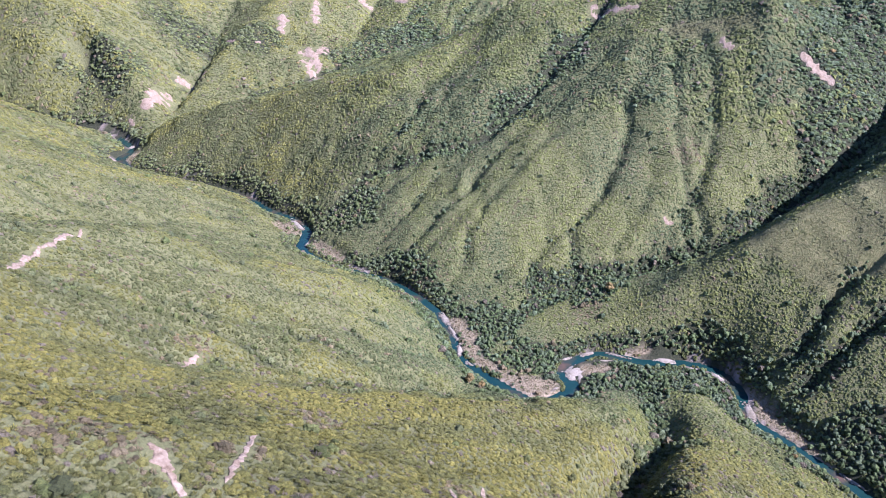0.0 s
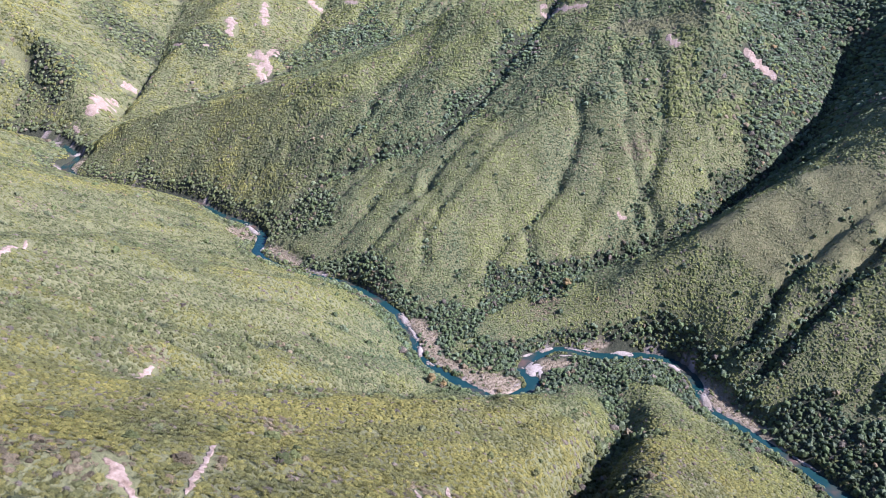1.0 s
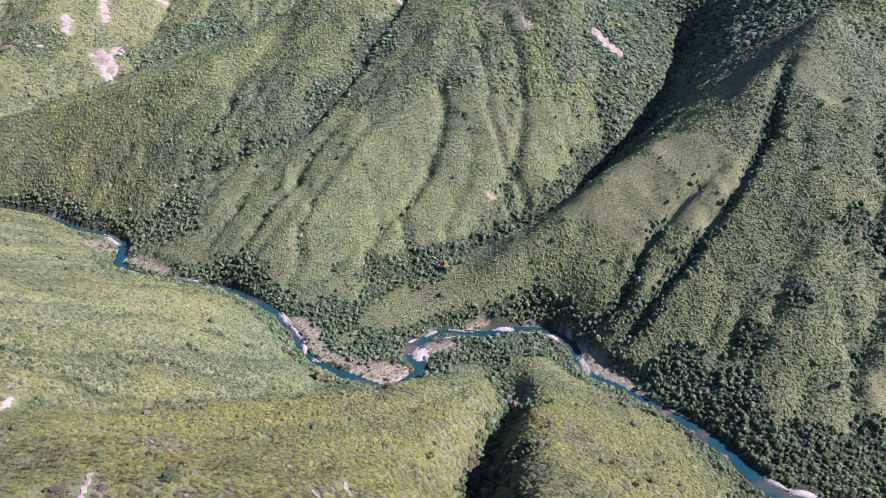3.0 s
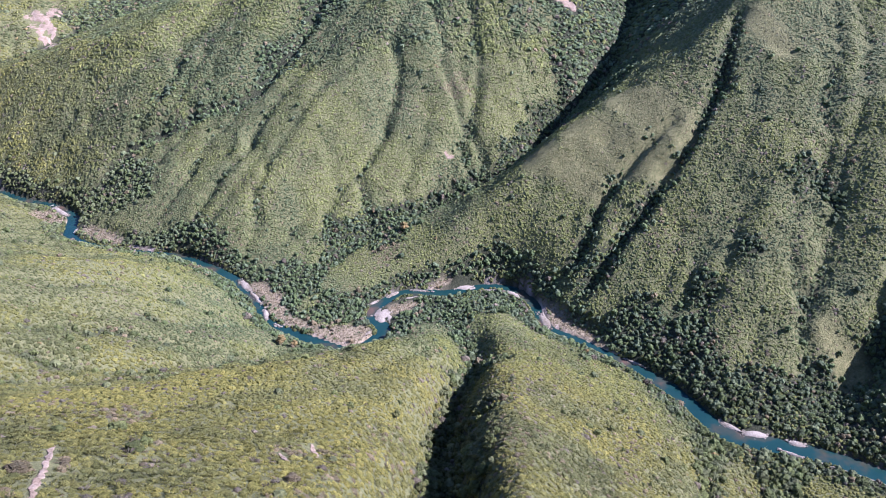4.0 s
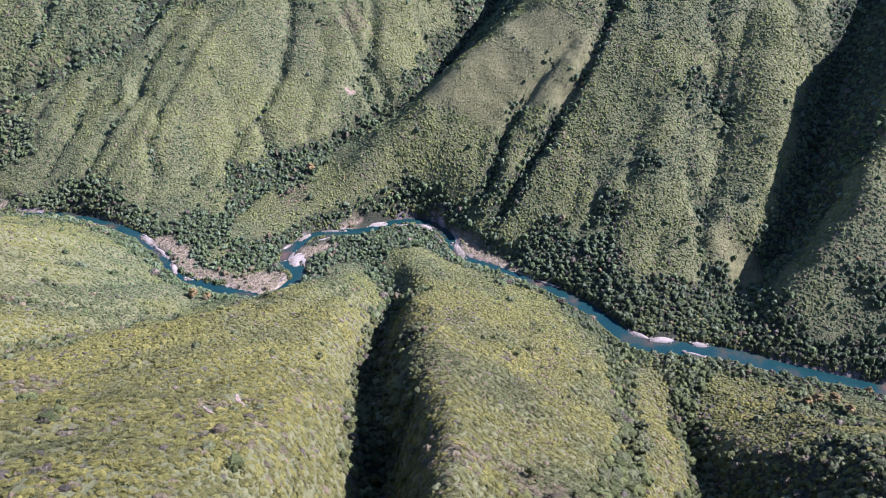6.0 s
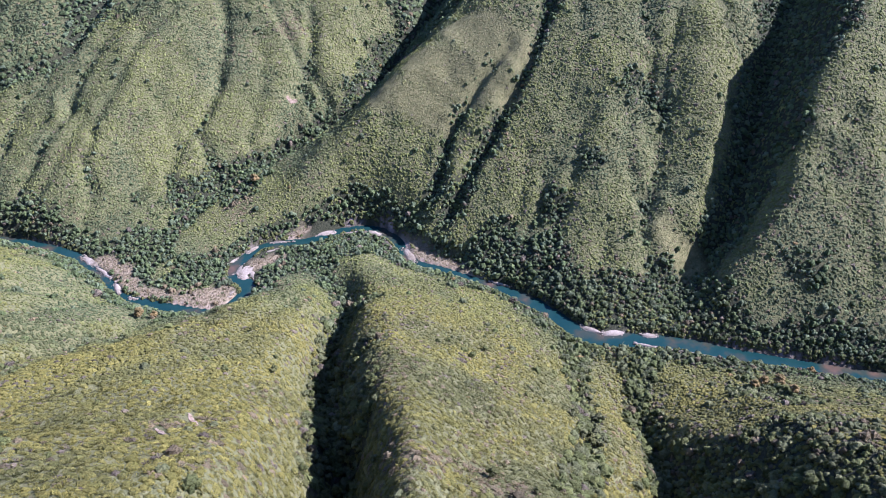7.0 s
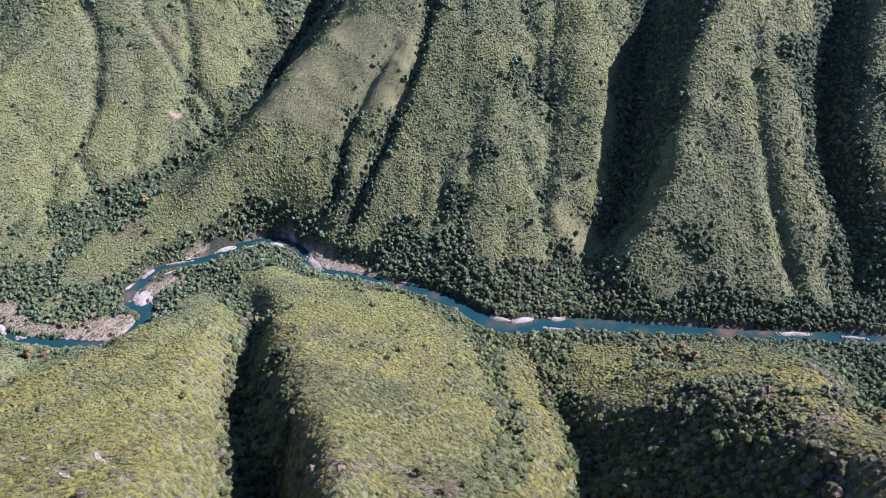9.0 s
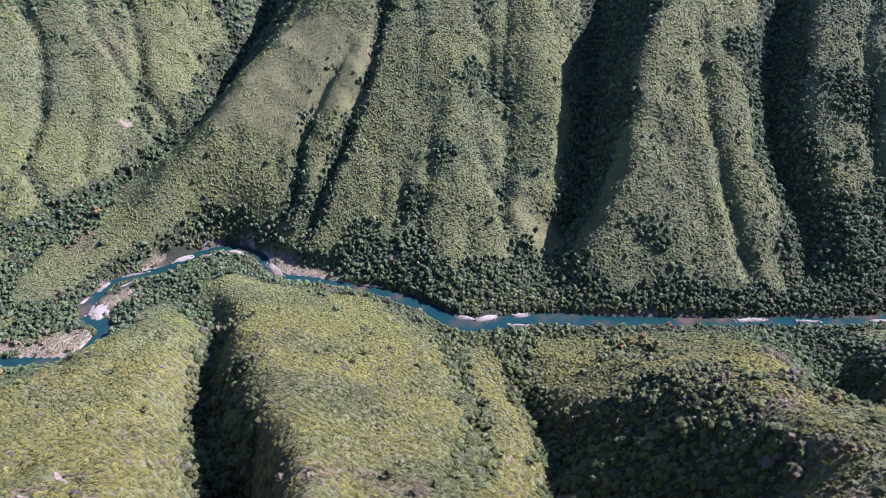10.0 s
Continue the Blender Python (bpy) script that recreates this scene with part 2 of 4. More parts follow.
# grey and half-bare shrubs on the near crests: place and radius
DRY_SPOTS = [
    (97, 174, 11),
    (121, 177, 11),
    (131, 157, 11),
    (444, 98, 12),
    (322, 63, 10),
    (285, 37, 10),
    (253, 15, 10),
    (-69, 309, 9),
    (-177, 435, 10),
    (-98, 184, 9),
    (-121, 181, 9),
    (-76, 212, 8),
    (-68, 315, 8),
    (7, 257, 8),
    (20, 263, 8),
    (162, 695, 14),
    (318, 899, 16),
]
AUTUMN_TREES = [
    (439, 217, 1.5),
    (447, 209, 1.7),
    (439, 192, 1.4),
    (426, 216, 1.4),
    (352, 46, 1.4),
    (287, 24, 1.2),
    (26, 571, 1.7),
    (191, 720, 1.8),
    (38, 567, 1.2),
    (494, 209, 1.2),
]

# ---- materials ----
def material(name, rough=0.8, spec=0.2):
    m = bpy.data.materials.new(name)
    m.use_nodes = True
    b = m.node_tree.nodes["Principled BSDF"]
    b.inputs["Roughness"].default_value = rough
    b.inputs["Specular IOR Level"].default_value = spec
    return m, m.node_tree.nodes, m.node_tree.links, b


def noise_node(nodes, links, scale, detail=4.0, rough=0.6):
    """Noise whose lumps are 1 / scale metres."""
    n = nodes.new("ShaderNodeTexNoise")
    n.inputs["Scale"].default_value, n.inputs["Detail"].default_value, n.inputs["Roughness"].default_value = scale, detail, rough
    g = nodes.new("ShaderNodeNewGeometry")
    links.new(g.outputs["Position"], n.inputs["Vector"])
    return n.outputs["Fac"]


def ramp(nodes, links, fac, stops):
    r = nodes.new("ShaderNodeValToRGB")
    e = r.color_ramp.elements
    while len(e) < len(stops):
        e.new(0.5)
    for k, (p, c) in enumerate(stops):
        e[k].position, e[k].color = p, (*c, 1)
    links.new(fac, r.inputs["Fac"])
    return r.outputs["Color"]


def mixed(nodes, links, fac, a, b, mode="MIX"):
    m = nodes.new("ShaderNodeMix")
    m.data_type, m.blend_type = "RGBA", mode
    for value, socket in ((fac, m.inputs[0]), (a, m.inputs[6]), (b, m.inputs[7])):
        if isinstance(value, (int, float)):
            socket.default_value = value
        elif isinstance(value, tuple):
            socket.default_value = (*value, 1)
        else:
            links.new(value, socket)
    return m.outputs[2]


def bump(nodes, links, b, fac, strength, distance):
    n = nodes.new("ShaderNodeBump")
    n.inputs["Strength"].default_value, n.inputs["Distance"].default_value = strength, distance
    links.new(fac, n.inputs["Height"])
    links.new(n.outputs["Normal"], b.inputs["Normal"])


def attribute(nodes, name):
    a = nodes.new("ShaderNodeAttribute")
    a.attribute_name = name
    return a


def ground_material():
    m, n, l, b = material("hillside_ground", 0.95, 0.1)
    fine, broad = noise_node(n, l, 0.5, 6, 0.7), noise_node(n, l, 0.02, 3)
    green = ramp(n, l, fine, [(0.3, (0.055, 0.062, 0.022)), (0.5, (0.1, 0.106, 0.037)), (0.72, (0.14, 0.137, 0.048))])
    earth = ramp(n, l, noise_node(n, l, 0.35, 6, 0.7), [(0.3, (0.30, 0.22, 0.14)), (0.5, (0.48, 0.38, 0.27)), (0.7, (0.60, 0.51, 0.39))])
    grass = ramp(n, l, noise_node(n, l, 0.25, 6, 0.7), [(0.3, (0.075, 0.078, 0.025)), (0.5, (0.118, 0.118, 0.04)), (0.7, (0.165, 0.15, 0.058))])
    reed = ramp(n, l, noise_node(n, l, 0.3, 5, 0.7), [(0.3, (0.13, 0.115, 0.05)), (0.5, (0.21, 0.175, 0.09)), (0.7, (0.28, 0.232, 0.13))])
    colour = mixed(n, l, broad, green, grass)
    colour = mixed(n, l, 0.75, green, colour)
    # Forest floor, darkened so that it also holds the shade between crowns.
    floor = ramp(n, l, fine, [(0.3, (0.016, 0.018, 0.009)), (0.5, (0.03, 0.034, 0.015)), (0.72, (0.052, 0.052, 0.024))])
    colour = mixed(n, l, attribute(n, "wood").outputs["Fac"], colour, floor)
    colour = mixed(n, l, attribute(n, "field").outputs["Fac"], colour, grass)
    colour = mixed(n, l, attribute(n, "flat").outputs["Fac"], colour, reed)
    colour = mixed(n, l, attribute(n, "bank").outputs["Fac"], colour, earth)
    l.new(colour, b.inputs["Base Color"])
    bump(n, l, b, fine, 0.9, 1.5)
    return m


def earth_material():
    m, n, l, b = material("bare_earth", 0.95, 0.1)
    fine = noise_node(n, l, 0.5, 7, 0.7)
    colour = ramp(n, l, fine, [(0.3, (0.12, 0.09, 0.05)), (0.48, (0.215, 0.168, 0.1)), (0.7, (0.29, 0.24, 0.155))])
    streak = ramp(n, l, noise_node(n, l, 0.12, 4, 0.7), [(0.35, (0.7, 0.66, 0.6)), (0.6, (1, 1, 1))])
    l.new(mixed(n, l, 1.0, colour, streak, "MULTIPLY"), b.inputs["Base Color"])
    bump(n, l, b, fine, 0.8, 0.8)
    return m


def leaf_material(name):
    """Foliage: the kind's own colour, with leaf-to-leaf and patch-to-patch variation."""
    m, n, l, b = material(name, 0.7, 0.08)
    g = n.new("ShaderNodeNewGeometry")
    tone = attribute(n, "tone").outputs["Color"]
    vary = ramp(n, l, g.outputs["Random Per Island"], [(0.0, (0.74, 0.77, 0.74)), (0.5, (1, 1, 1)), (1.0, (1.22, 1.18, 1.14))])
    colour = mixed(n, l, 1.0, tone, vary, "MULTIPLY")
    speck = ramp(n, l, noise_node(n, l, 1.5, 6, 0.8), [(0.34, (0.45, 0.48, 0.44)), (0.5, (1, 1, 1)), (0.66, (1.4, 1.36, 1.2))])
    colour = mixed(n, l, 1.0, colour, speck, "MULTIPLY")
    l.new(colour, b.inputs["Base Color"])
    bump(n, l, b, noise_node(n, l, 1.6, 5, 0.8), 1.0, 1.1)
    through_leaf, both = n.new("ShaderNodeBsdfTranslucent"), n.new("ShaderNodeMixShader")
    l.new(colour, through_leaf.inputs["Color"])
    both.inputs[0].default_value = 0.25
    l.new(b.outputs[0], both.inputs[1])
    l.new(through_leaf.outputs[0], both.inputs[2])
    l.new(both.outputs[0], n["Material Output"].inputs["Surface"])
    return m


def gravel_material():
    m, n, l, b = material("river_gravel", 0.9, 0.2)
    stone = noise_node(n, l, 0.8, 8, 0.75)
    colour = ramp(n, l, stone, [(0.3, (0.11, 0.094, 0.056)), (0.48, (0.21, 0.184, 0.118)), (0.7, (0.32, 0.29, 0.2))])
    damp = ramp(n, l, noise_node(n, l, 0.09, 4, 0.6), [(0.35, (0.6, 0.58, 0.52)), (0.55, (1, 1, 1))])
    l.new(mixed(n, l, 1.0, colour, damp, "MULTIPLY"), b.inputs["Base Color"])
    bump(n, l, b, stone, 0.6, 0.5)
    return m


def water_material():
    m, n, l, b = material("river_water", 0.16, 0.11)
    deep = ramp(n, l, noise_node(n, l, 0.018, 4, 0.6), [(0.38, (0.006, 0.025, 0.021)), (0.5, (0.009, 0.030, 0.023)), (0.57, (0.030, 0.035, 0.021)), (0.66, (0.075, 0.050, 0.028))])
    l.new(deep, b.inputs["Base Color"])
    bump(n, l, b, noise_node(n, l, 0.9, 3), 0.15, 0.15)
    return m


def bark_material():
    m, n, l, b = material("grey_bark", 0.9, 0.1)
    l.new(ramp(n, l, noise_node(n, l, 4, 4), [(0.3, (0.07, 0.055, 0.04)), (0.7, (0.2, 0.17, 0.14))]), b.inputs["Base Color"])
    return m


EARTH = earth_material()
GROUND, LEAVES, GRAVEL, WATER, BARK = ground_material(), leaf_material("foliage"), gravel_material(), water_material(), bark_material()

# ---- the relief: heights in metres over the water, from the river, the ridges and the valleys ----
STEP = 5.0
X0, Y0, NX, NY = -1900.0, -700.0, 860, 760

tables = {}


def lattice(x, y, size, seed):
    """Smooth noise from -1 to 1 with lumps of that size."""
    if seed not in tables:
        tables[seed] = np.random.RandomState(seed).uniform(-1, 1, (256, 256))
    table = tables[seed]
    u, v = x / size + 1000.0, y / size + 1000.0
    i, j = np.floor(u).astype(int), np.floor(v).astype(int)
    a, b = u - i, v - j
    a, b = a * a * (3 - 2 * a), b * b * (3 - 2 * b)
    i0, i1, j0, j1 = i & 255, (i + 1) & 255, j & 255, (j + 1) & 255
    return ((table[i0, j0] * (1 - a) + table[i1, j0] * a) * (1 - b)
            + (table[i0, j1] * (1 - a) + table[i1, j1] * a) * b)


def fbm(x, y, size, seed, octaves=4):
    total, gain = 0.0, 1.0
    for k in range(octaves):
        total = total + gain * lattice(x, y, size / 2 ** k, seed + k)
        gain *= 0.5
    return total / 2


def dense(points, gap):
    """The line through these points, rounded, with a point every gap metres."""
    p = np.array(points, float)
    q = np.vstack([2 * p[0] - p[1], p, 2 * p[-1] - p[-2]])
    out = []
    for k in range(1, len(q) - 2):
        n = max(2, int(np.linalg.norm(q[k + 1, :2] - q[k, :2]) / gap) + 1)
        t = np.linspace(0, 1, n, endpoint=False)[:, None]
        c = 0.5 * (2 * q[k] + (q[k + 1] - q[k - 1]) * t + (2 * q[k - 1] - 5 * q[k] + 4 * q[k + 1] - q[k + 2]) * t ** 2
                   + (3 * q[k] - q[k - 1] - 3 * q[k + 1] + q[k + 2]) * t ** 3)
        out.append(c)
    return np.vstack(out + [p[-1:]])


def near_line(x, y, line):
    """Distance of the points to the nearest point of a dense line, and that point's number."""
    best, which = np.full(len(x), 1e9), np.zeros(len(x), int)
    lo, hi = line[:, :2].min(0) - 90, line[:, :2].max(0) + 90
    m = np.where((x > lo[0]) & (x < hi[0]) & (y > lo[1]) & (y < hi[1]))[0]
    for start in range(0, len(m), 20000):
        k = m[start:start + 20000]
        d = (x[k, None] - line[None, :, 0]) ** 2 + (y[k, None] - line[None, :, 1]) ** 2
        which[k] = d.argmin(1)
        best[k] = np.sqrt(d.min(1))
    return best, which


def relax(known, fixed, start, rounds):
    """A skin stretched over the known heights."""
    h = np.where(fixed, known, start)
    for _ in range(rounds):
        p = np.pad(h, 1, mode="edge")
        h = np.where(fixed, known, 0.25 * (p[:-2, 1:-1] + p[2:, 1:-1] + p[1:-1, :-2] + p[1:-1, 2:]))
    return h


def double(h, shape):
    """The same heights on a grid twice as fine."""
    i, j = np.arange(shape[0]) / 2, np.arange(shape[1]) / 2
    i0, j0 = np.minimum(i.astype(int), h.shape[0] - 1), np.minimum(j.astype(int), h.shape[1] - 1)
    i1, j1 = np.minimum(i0 + 1, h.shape[0] - 1), np.minimum(j0 + 1, h.shape[1] - 1)
    a, b = (i - i0)[:, None], (j - j0)[None, :]
    return (h[np.ix_(i0, j0)] * (1 - a) + h[np.ix_(i1, j0)] * a) * (1 - b) + (h[np.ix_(i0, j1)] * (1 - a) + h[np.ix_(i1, j1)] * a) * b


def wander(line, size, seed):
    """Small side steps, so that ridges and gullies do not run straight."""
    k = np.arange(len(line)) * 4.0
    fade = np.minimum(1, np.minimum(np.arange(len(line)), np.arange(len(line))[::-1]) / 8.0)
    line = line.copy()
    line[:, 0] += fade * size * lattice(k, k * 0 + 3.3, 40, seed)
    line[:, 1] += fade * size * lattice(k, k * 0 + 9.1, 40, seed + 1)
    return line


def stretch(x, y, spots, feather, seed):
    """How far, from 0 to 1, each place lies in one of the long patches, whose edges are frayed."""
    total = np.zeros(len(x))
    for n, ((ax, ay), (bx, by), w) in enumerate(spots):
        m = np.where((x > min(ax, bx) - 3 * w) & (x < max(ax, bx) + 3 * w) & (y > min(ay, by) - 3 * w) & (y < max(ay, by) + 3 * w))[0]
        if len(m) == 0:
            continue
        dx, dy = bx - ax, by - ay
        t = np.clip(((x[m] - ax) * dx + (y[m] - ay) * dy) / (dx * dx + dy * dy + 1e-6), 0, 1)
        d = np.hypot(x[m] - ax - t * dx, y[m] - ay - t * dy)
        edge = w * (1 + 0.7 * fbm(x[m], y[m], max(6, w * 1.5), seed + n))
        total[m] = np.maximum(total[m], np.clip((edge - d) / feather + 0.5, 0, 1))
    return total


def sample(grid, x, y):
    """The grid's value at these places."""
    u, v = (np.asarray(x) - X0) / STEP, (np.asarray(y) - Y0) / STEP
    i, j = np.clip(u.astype(int), 0, NX - 2), np.clip(v.astype(int), 0, NY - 2)
    a, b = np.clip(u - i, 0, 1), np.clip(v - j, 0, 1)
    return (grid[i, j] * (1 - a) + grid[i + 1, j] * a) * (1 - b) + (grid[i, j + 1] * (1 - a) + grid[i + 1, j + 1] * a) * b


river_line = dense(RIVER, 6.0)
ridge_lines = {k: wander(dense(v, 4.0), 3.0, 11 + n) for n, (k, v) in enumerate(ridges.items())}
valley_lines = {k: wander(dense(v, 4.0), 3.0, 71 + n) for n, (k, v) in enumerate(valleys.items())}


# side spurs and hollows that only ripple a broad slope: how much of their height they keep
RIPPLES = dict(hollow_c=0.1, hollow_d=0.0, ridge_c=0.15, ridge_d=0.2, hollow_e=0.2, rib_e=0.2, ridge_f=0.3, hollow_g=0.25, ridge_g=0.5, gully_a=0.1, gully_b=0.1, rib_ab=0.1,
               rib_field=0.1, spur_a=0.4, wood_gully=0.4, spur_b=0.4, hollow_b=0.3, spur_c=0.4, spur_e=0.25, gully_h=0.15, spur_f=0.25, gully_i=0.15, spur_g=0.4)
# ravines cut into the slopes: depth and half the width
CUTS = dict(gully_a=(11, 11), gully_b=(8, 8), tributary=(6, 18), valley_dark=(20, 44), valley_f=(17, 38), hollow_e=(6, 12), gully_h=(3, 12),
            gully_i=(3, 12), wood_gully=(7, 14), gully_small=(7, 10), gully_centre=(12, 26), gully_head=(22, 40), gully_right=(30, 70), tributary_head=(25, 80), gully_far_right=(8, 24))


def relief(lines):
    h = None
    for level in (16, 8, 4, 2):
        cell = STEP * level
        nx, ny = NX // level + 1, NY // level + 1
        total, count = np.zeros((nx, ny)), np.zeros((nx, ny))
        wet = np.column_stack([river_line[:, :2], np.zeros(len(river_line))])
        for line in lines + [wet]:
            i = np.round((line[:, 0] - X0) / cell).astype(int)
            j = np.round((line[:, 1] - Y0) / cell).astype(int)
            ok = (i >= 0) & (j >= 0) & (i < nx) & (j < ny)
            weight = 50.0 if line is wet else 1.0
            np.add.at(total, (i[ok], j[ok]), line[ok, 2] * weight)
            np.add.at(count, (i[ok], j[ok]), weight)
        fixed = count > 0
        known = np.where(fixed, total / np.maximum(count, 1), 0)
        h = np.full((nx, ny), 250.0) if h is None else double(h, (nx, ny))
        h = relax(known, fixed, h, 500 if level > 4 else 160)
    h = double(h, (NX, NY))
    soft = h
    for k in range(14):
        p = np.pad(soft, 1, mode="edge")
        soft = (p[:-2, 1:-1] + p[2:, 1:-1] + p[1:-1, :-2] + p[1:-1, 2:] + 2 * p[1:-1, 1:-1]) / 6
        if k == 2:
            crisp = soft
    return np.minimum(crisp, soft + 1.0)


gx, gy = np.meshgrid(X0 + STEP * np.arange(NX), Y0 + STEP * np.arange(NY), indexing="ij")
flat_x, flat_y = gx.ravel(), gy.ravel()
spurs = {**ridge_lines, **valley_lines}
plain = relief([line for name, line in spurs.items() if name not in RIPPLES])
for name, keep in RIPPLES.items():
    line = spurs[name]
    line[:, 2] = line[:, 2] * keep + (1 - keep) * sample(plain, line[:, 0], line[:, 1])
hills = relief(list(spurs.values())).ravel()
for name, (depth, half) in CUTS.items():
    gap = near_line(flat_x, flat_y, spurs[name][::2])[0]
    uneven = half * (1 + 0.35 * fbm(flat_x, flat_y, 30, 41))
    hills -= depth * np.clip(hills / 30, 0, 1) * np.clip(1 - gap / uneven, 0, 1)
hills += np.clip(hills / 60, 0, 1) * (6.0 * fbm(flat_x, flat_y, 80, 5) - 7.0 * np.abs(fbm(flat_x, flat_y, 42, 9)) + 2.0 + 1.2 * fbm(flat_x, flat_y, 16, 13))


def runnels(h):
    """Where rain gathers, from 0 to 1, by letting each square of the slope run down to its lowest neighbour."""
    rng = np.random.RandomState(17)
    low = h[::2, ::2] + rng.uniform(-1.2, 1.2, h[::2, ::2].shape)
    n, m = low.shape
    p = np.pad(low, 1, constant_values=1e6)
    near = [(di, dj) for di in (-1, 0, 1) for dj in (-1, 0, 1) if di or dj]
    drop = np.stack([(low - p[1 + di:n + 1 + di, 1 + dj:m + 1 + dj]) / math.hypot(di, dj) for di, dj in near])
    best = drop.argmax(0)
    step_i, step_j = np.array([d[0] for d in near])[best], np.array([d[1] for d in near])[best]
    goal = ((np.arange(n)[:, None] + step_i) * m + np.arange(m)[None, :] + step_j).ravel().tolist()
    sink = (drop.max(0) <= 0).ravel().tolist()
    load = [1.0] * (n * m)
    for k in np.argsort(-low.ravel()).tolist():
        if not sink[k]:
            load[goal[k]] += load[k]
    s = np.clip(np.log(np.array(load).reshape(n, m) / 14) / math.log(9), 0, 1)
    s = double(s, (h.shape[0], h.shape[1]))
    p = np.pad(s, 1, mode="edge")
    return np.maximum(s * 0.8, (p[:-2, 1:-1] + p[2:, 1:-1] + p[1:-1, :-2] + p[1:-1, 2:] + 2 * p[1:-1, 1:-1]) / 6)


shape = (NX, NY)
gather = runnels(hills.reshape(shape)) * np.clip((hills.reshape(shape) - 8) / 25, 0, 1) * np.clip((np.hypot(gx, gy) - 330) / 150, 0.2, 1)
hills -= 7.0 * gather.ravel()
river_gap, river_at = near_line(flat_x, flat_y, river_line)
hills = np.maximum(hills, 1.3 + 0.4 * fbm(flat_x, flat_y, 14, 21)).reshape(shape)
level = stretch(flat_x, flat_y, [(a, c, w * 1.25) for a, c, w in FLATS], 12.0, 360).reshape(shape)
hills = hills * (1 - level) + level * np.minimum(hills, 1.5)
half_width = river_line[river_at, 2].reshape(shape)
half_width = half_width * (1 + 0.22 * fbm(gx, gy, 26, 31))
river_gap = np.minimum(river_gap, 300).reshape(shape)
gully_gap, crest_gap = np.full(NX * NY, 300.0), np.full(NX * NY, 300.0)
for line in [v for k, v in valley_lines.items() if not k.startswith('hollow') and not k.startswith('far') and k not in ('shelf_right', 'gully_h', 'gully_i')]:
    gully_gap = np.minimum(gully_gap, near_line(flat_x, flat_y, line[::2])[0])
for line in ridge_lines.values():
    crest_gap = np.minimum(crest_gap, near_line(flat_x, flat_y, line[::2])[0])
gully_gap, crest_gap = gully_gap.reshape(shape), crest_gap.reshape(shape)


def shore(x, y):
    """Metres from the water's edge, less than nothing in the river."""
    return sample(river_gap, x, y) - sample(half_width, x, y)


def ground(x, y):
    """Height of the ground at these places."""
    s = np.clip(shore(x, y) / 8.0 + 0.5, 0, 1)
    s = s * s * (3 - 2 * s)
    return -2.2 * (1 - s) + sample(hills, x, y) * s

# ---- ground and water ----
def mesh_of(name, verts, faces, mat, smooth=False):
    """A mesh from arrays: faces is one array of triangles or quads."""
    me = bpy.data.meshes.new(name)
    k = faces.shape[1]
    me.vertices.add(len(verts))
    me.vertices.foreach_set("co", np.ascontiguousarray(verts, dtype=np.float32).ravel())
    me.loops.add(faces.size)
    me.loops.foreach_set("vertex_index", np.ascontiguousarray(faces, dtype=np.int32).ravel())
    me.polygons.add(len(faces))
    me.polygons.foreach_set("loop_start", np.arange(0, faces.size, k, dtype=np.int32))
    me.polygons.foreach_set("use_smooth", np.full(len(faces), smooth))
    me.update(calc_edges=True)
    me.materials.append(mat)
    return me


def axis(origin, count, fine, middle):
    """Places along one side of the ground: close together round the river, wider outside, then far steps."""
    end = origin + STEP * (count - 1)
    out = np.concatenate([np.arange(origin, middle[0], 14), np.arange(middle[0], fine[0], 8), np.arange(fine[0], fine[1], 5), np.arange(fine[1], middle[1], 8), np.arange(middle[1], end, 14), [end]])
    return np.concatenate([[out[0] - 4000, out[0] - 1500, out[0] - 400], out, [out[-1] + 400, out[-1] + 1500, out[-1] + 4000]])


def kinds(x, y):
    """What grows where: the share of woodland, and how far the next ridge and the water are."""
    gully, crest, water = sample(gully_gap, x, y), sample(crest_gap, x, y), shore(x, y)
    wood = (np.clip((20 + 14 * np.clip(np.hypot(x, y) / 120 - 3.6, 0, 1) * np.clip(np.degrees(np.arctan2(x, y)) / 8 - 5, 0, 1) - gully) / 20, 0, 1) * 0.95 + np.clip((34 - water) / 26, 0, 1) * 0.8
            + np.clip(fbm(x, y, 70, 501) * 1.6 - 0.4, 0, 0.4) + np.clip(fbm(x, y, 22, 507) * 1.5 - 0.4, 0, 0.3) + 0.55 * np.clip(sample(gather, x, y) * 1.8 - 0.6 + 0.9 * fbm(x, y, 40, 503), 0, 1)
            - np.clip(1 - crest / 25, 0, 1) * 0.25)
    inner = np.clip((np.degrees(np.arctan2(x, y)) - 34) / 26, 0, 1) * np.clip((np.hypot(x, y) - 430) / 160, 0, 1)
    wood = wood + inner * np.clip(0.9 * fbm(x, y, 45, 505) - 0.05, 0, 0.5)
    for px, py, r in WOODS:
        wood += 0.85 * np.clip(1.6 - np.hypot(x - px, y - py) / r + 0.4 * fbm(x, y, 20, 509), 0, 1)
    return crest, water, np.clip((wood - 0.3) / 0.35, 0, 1)


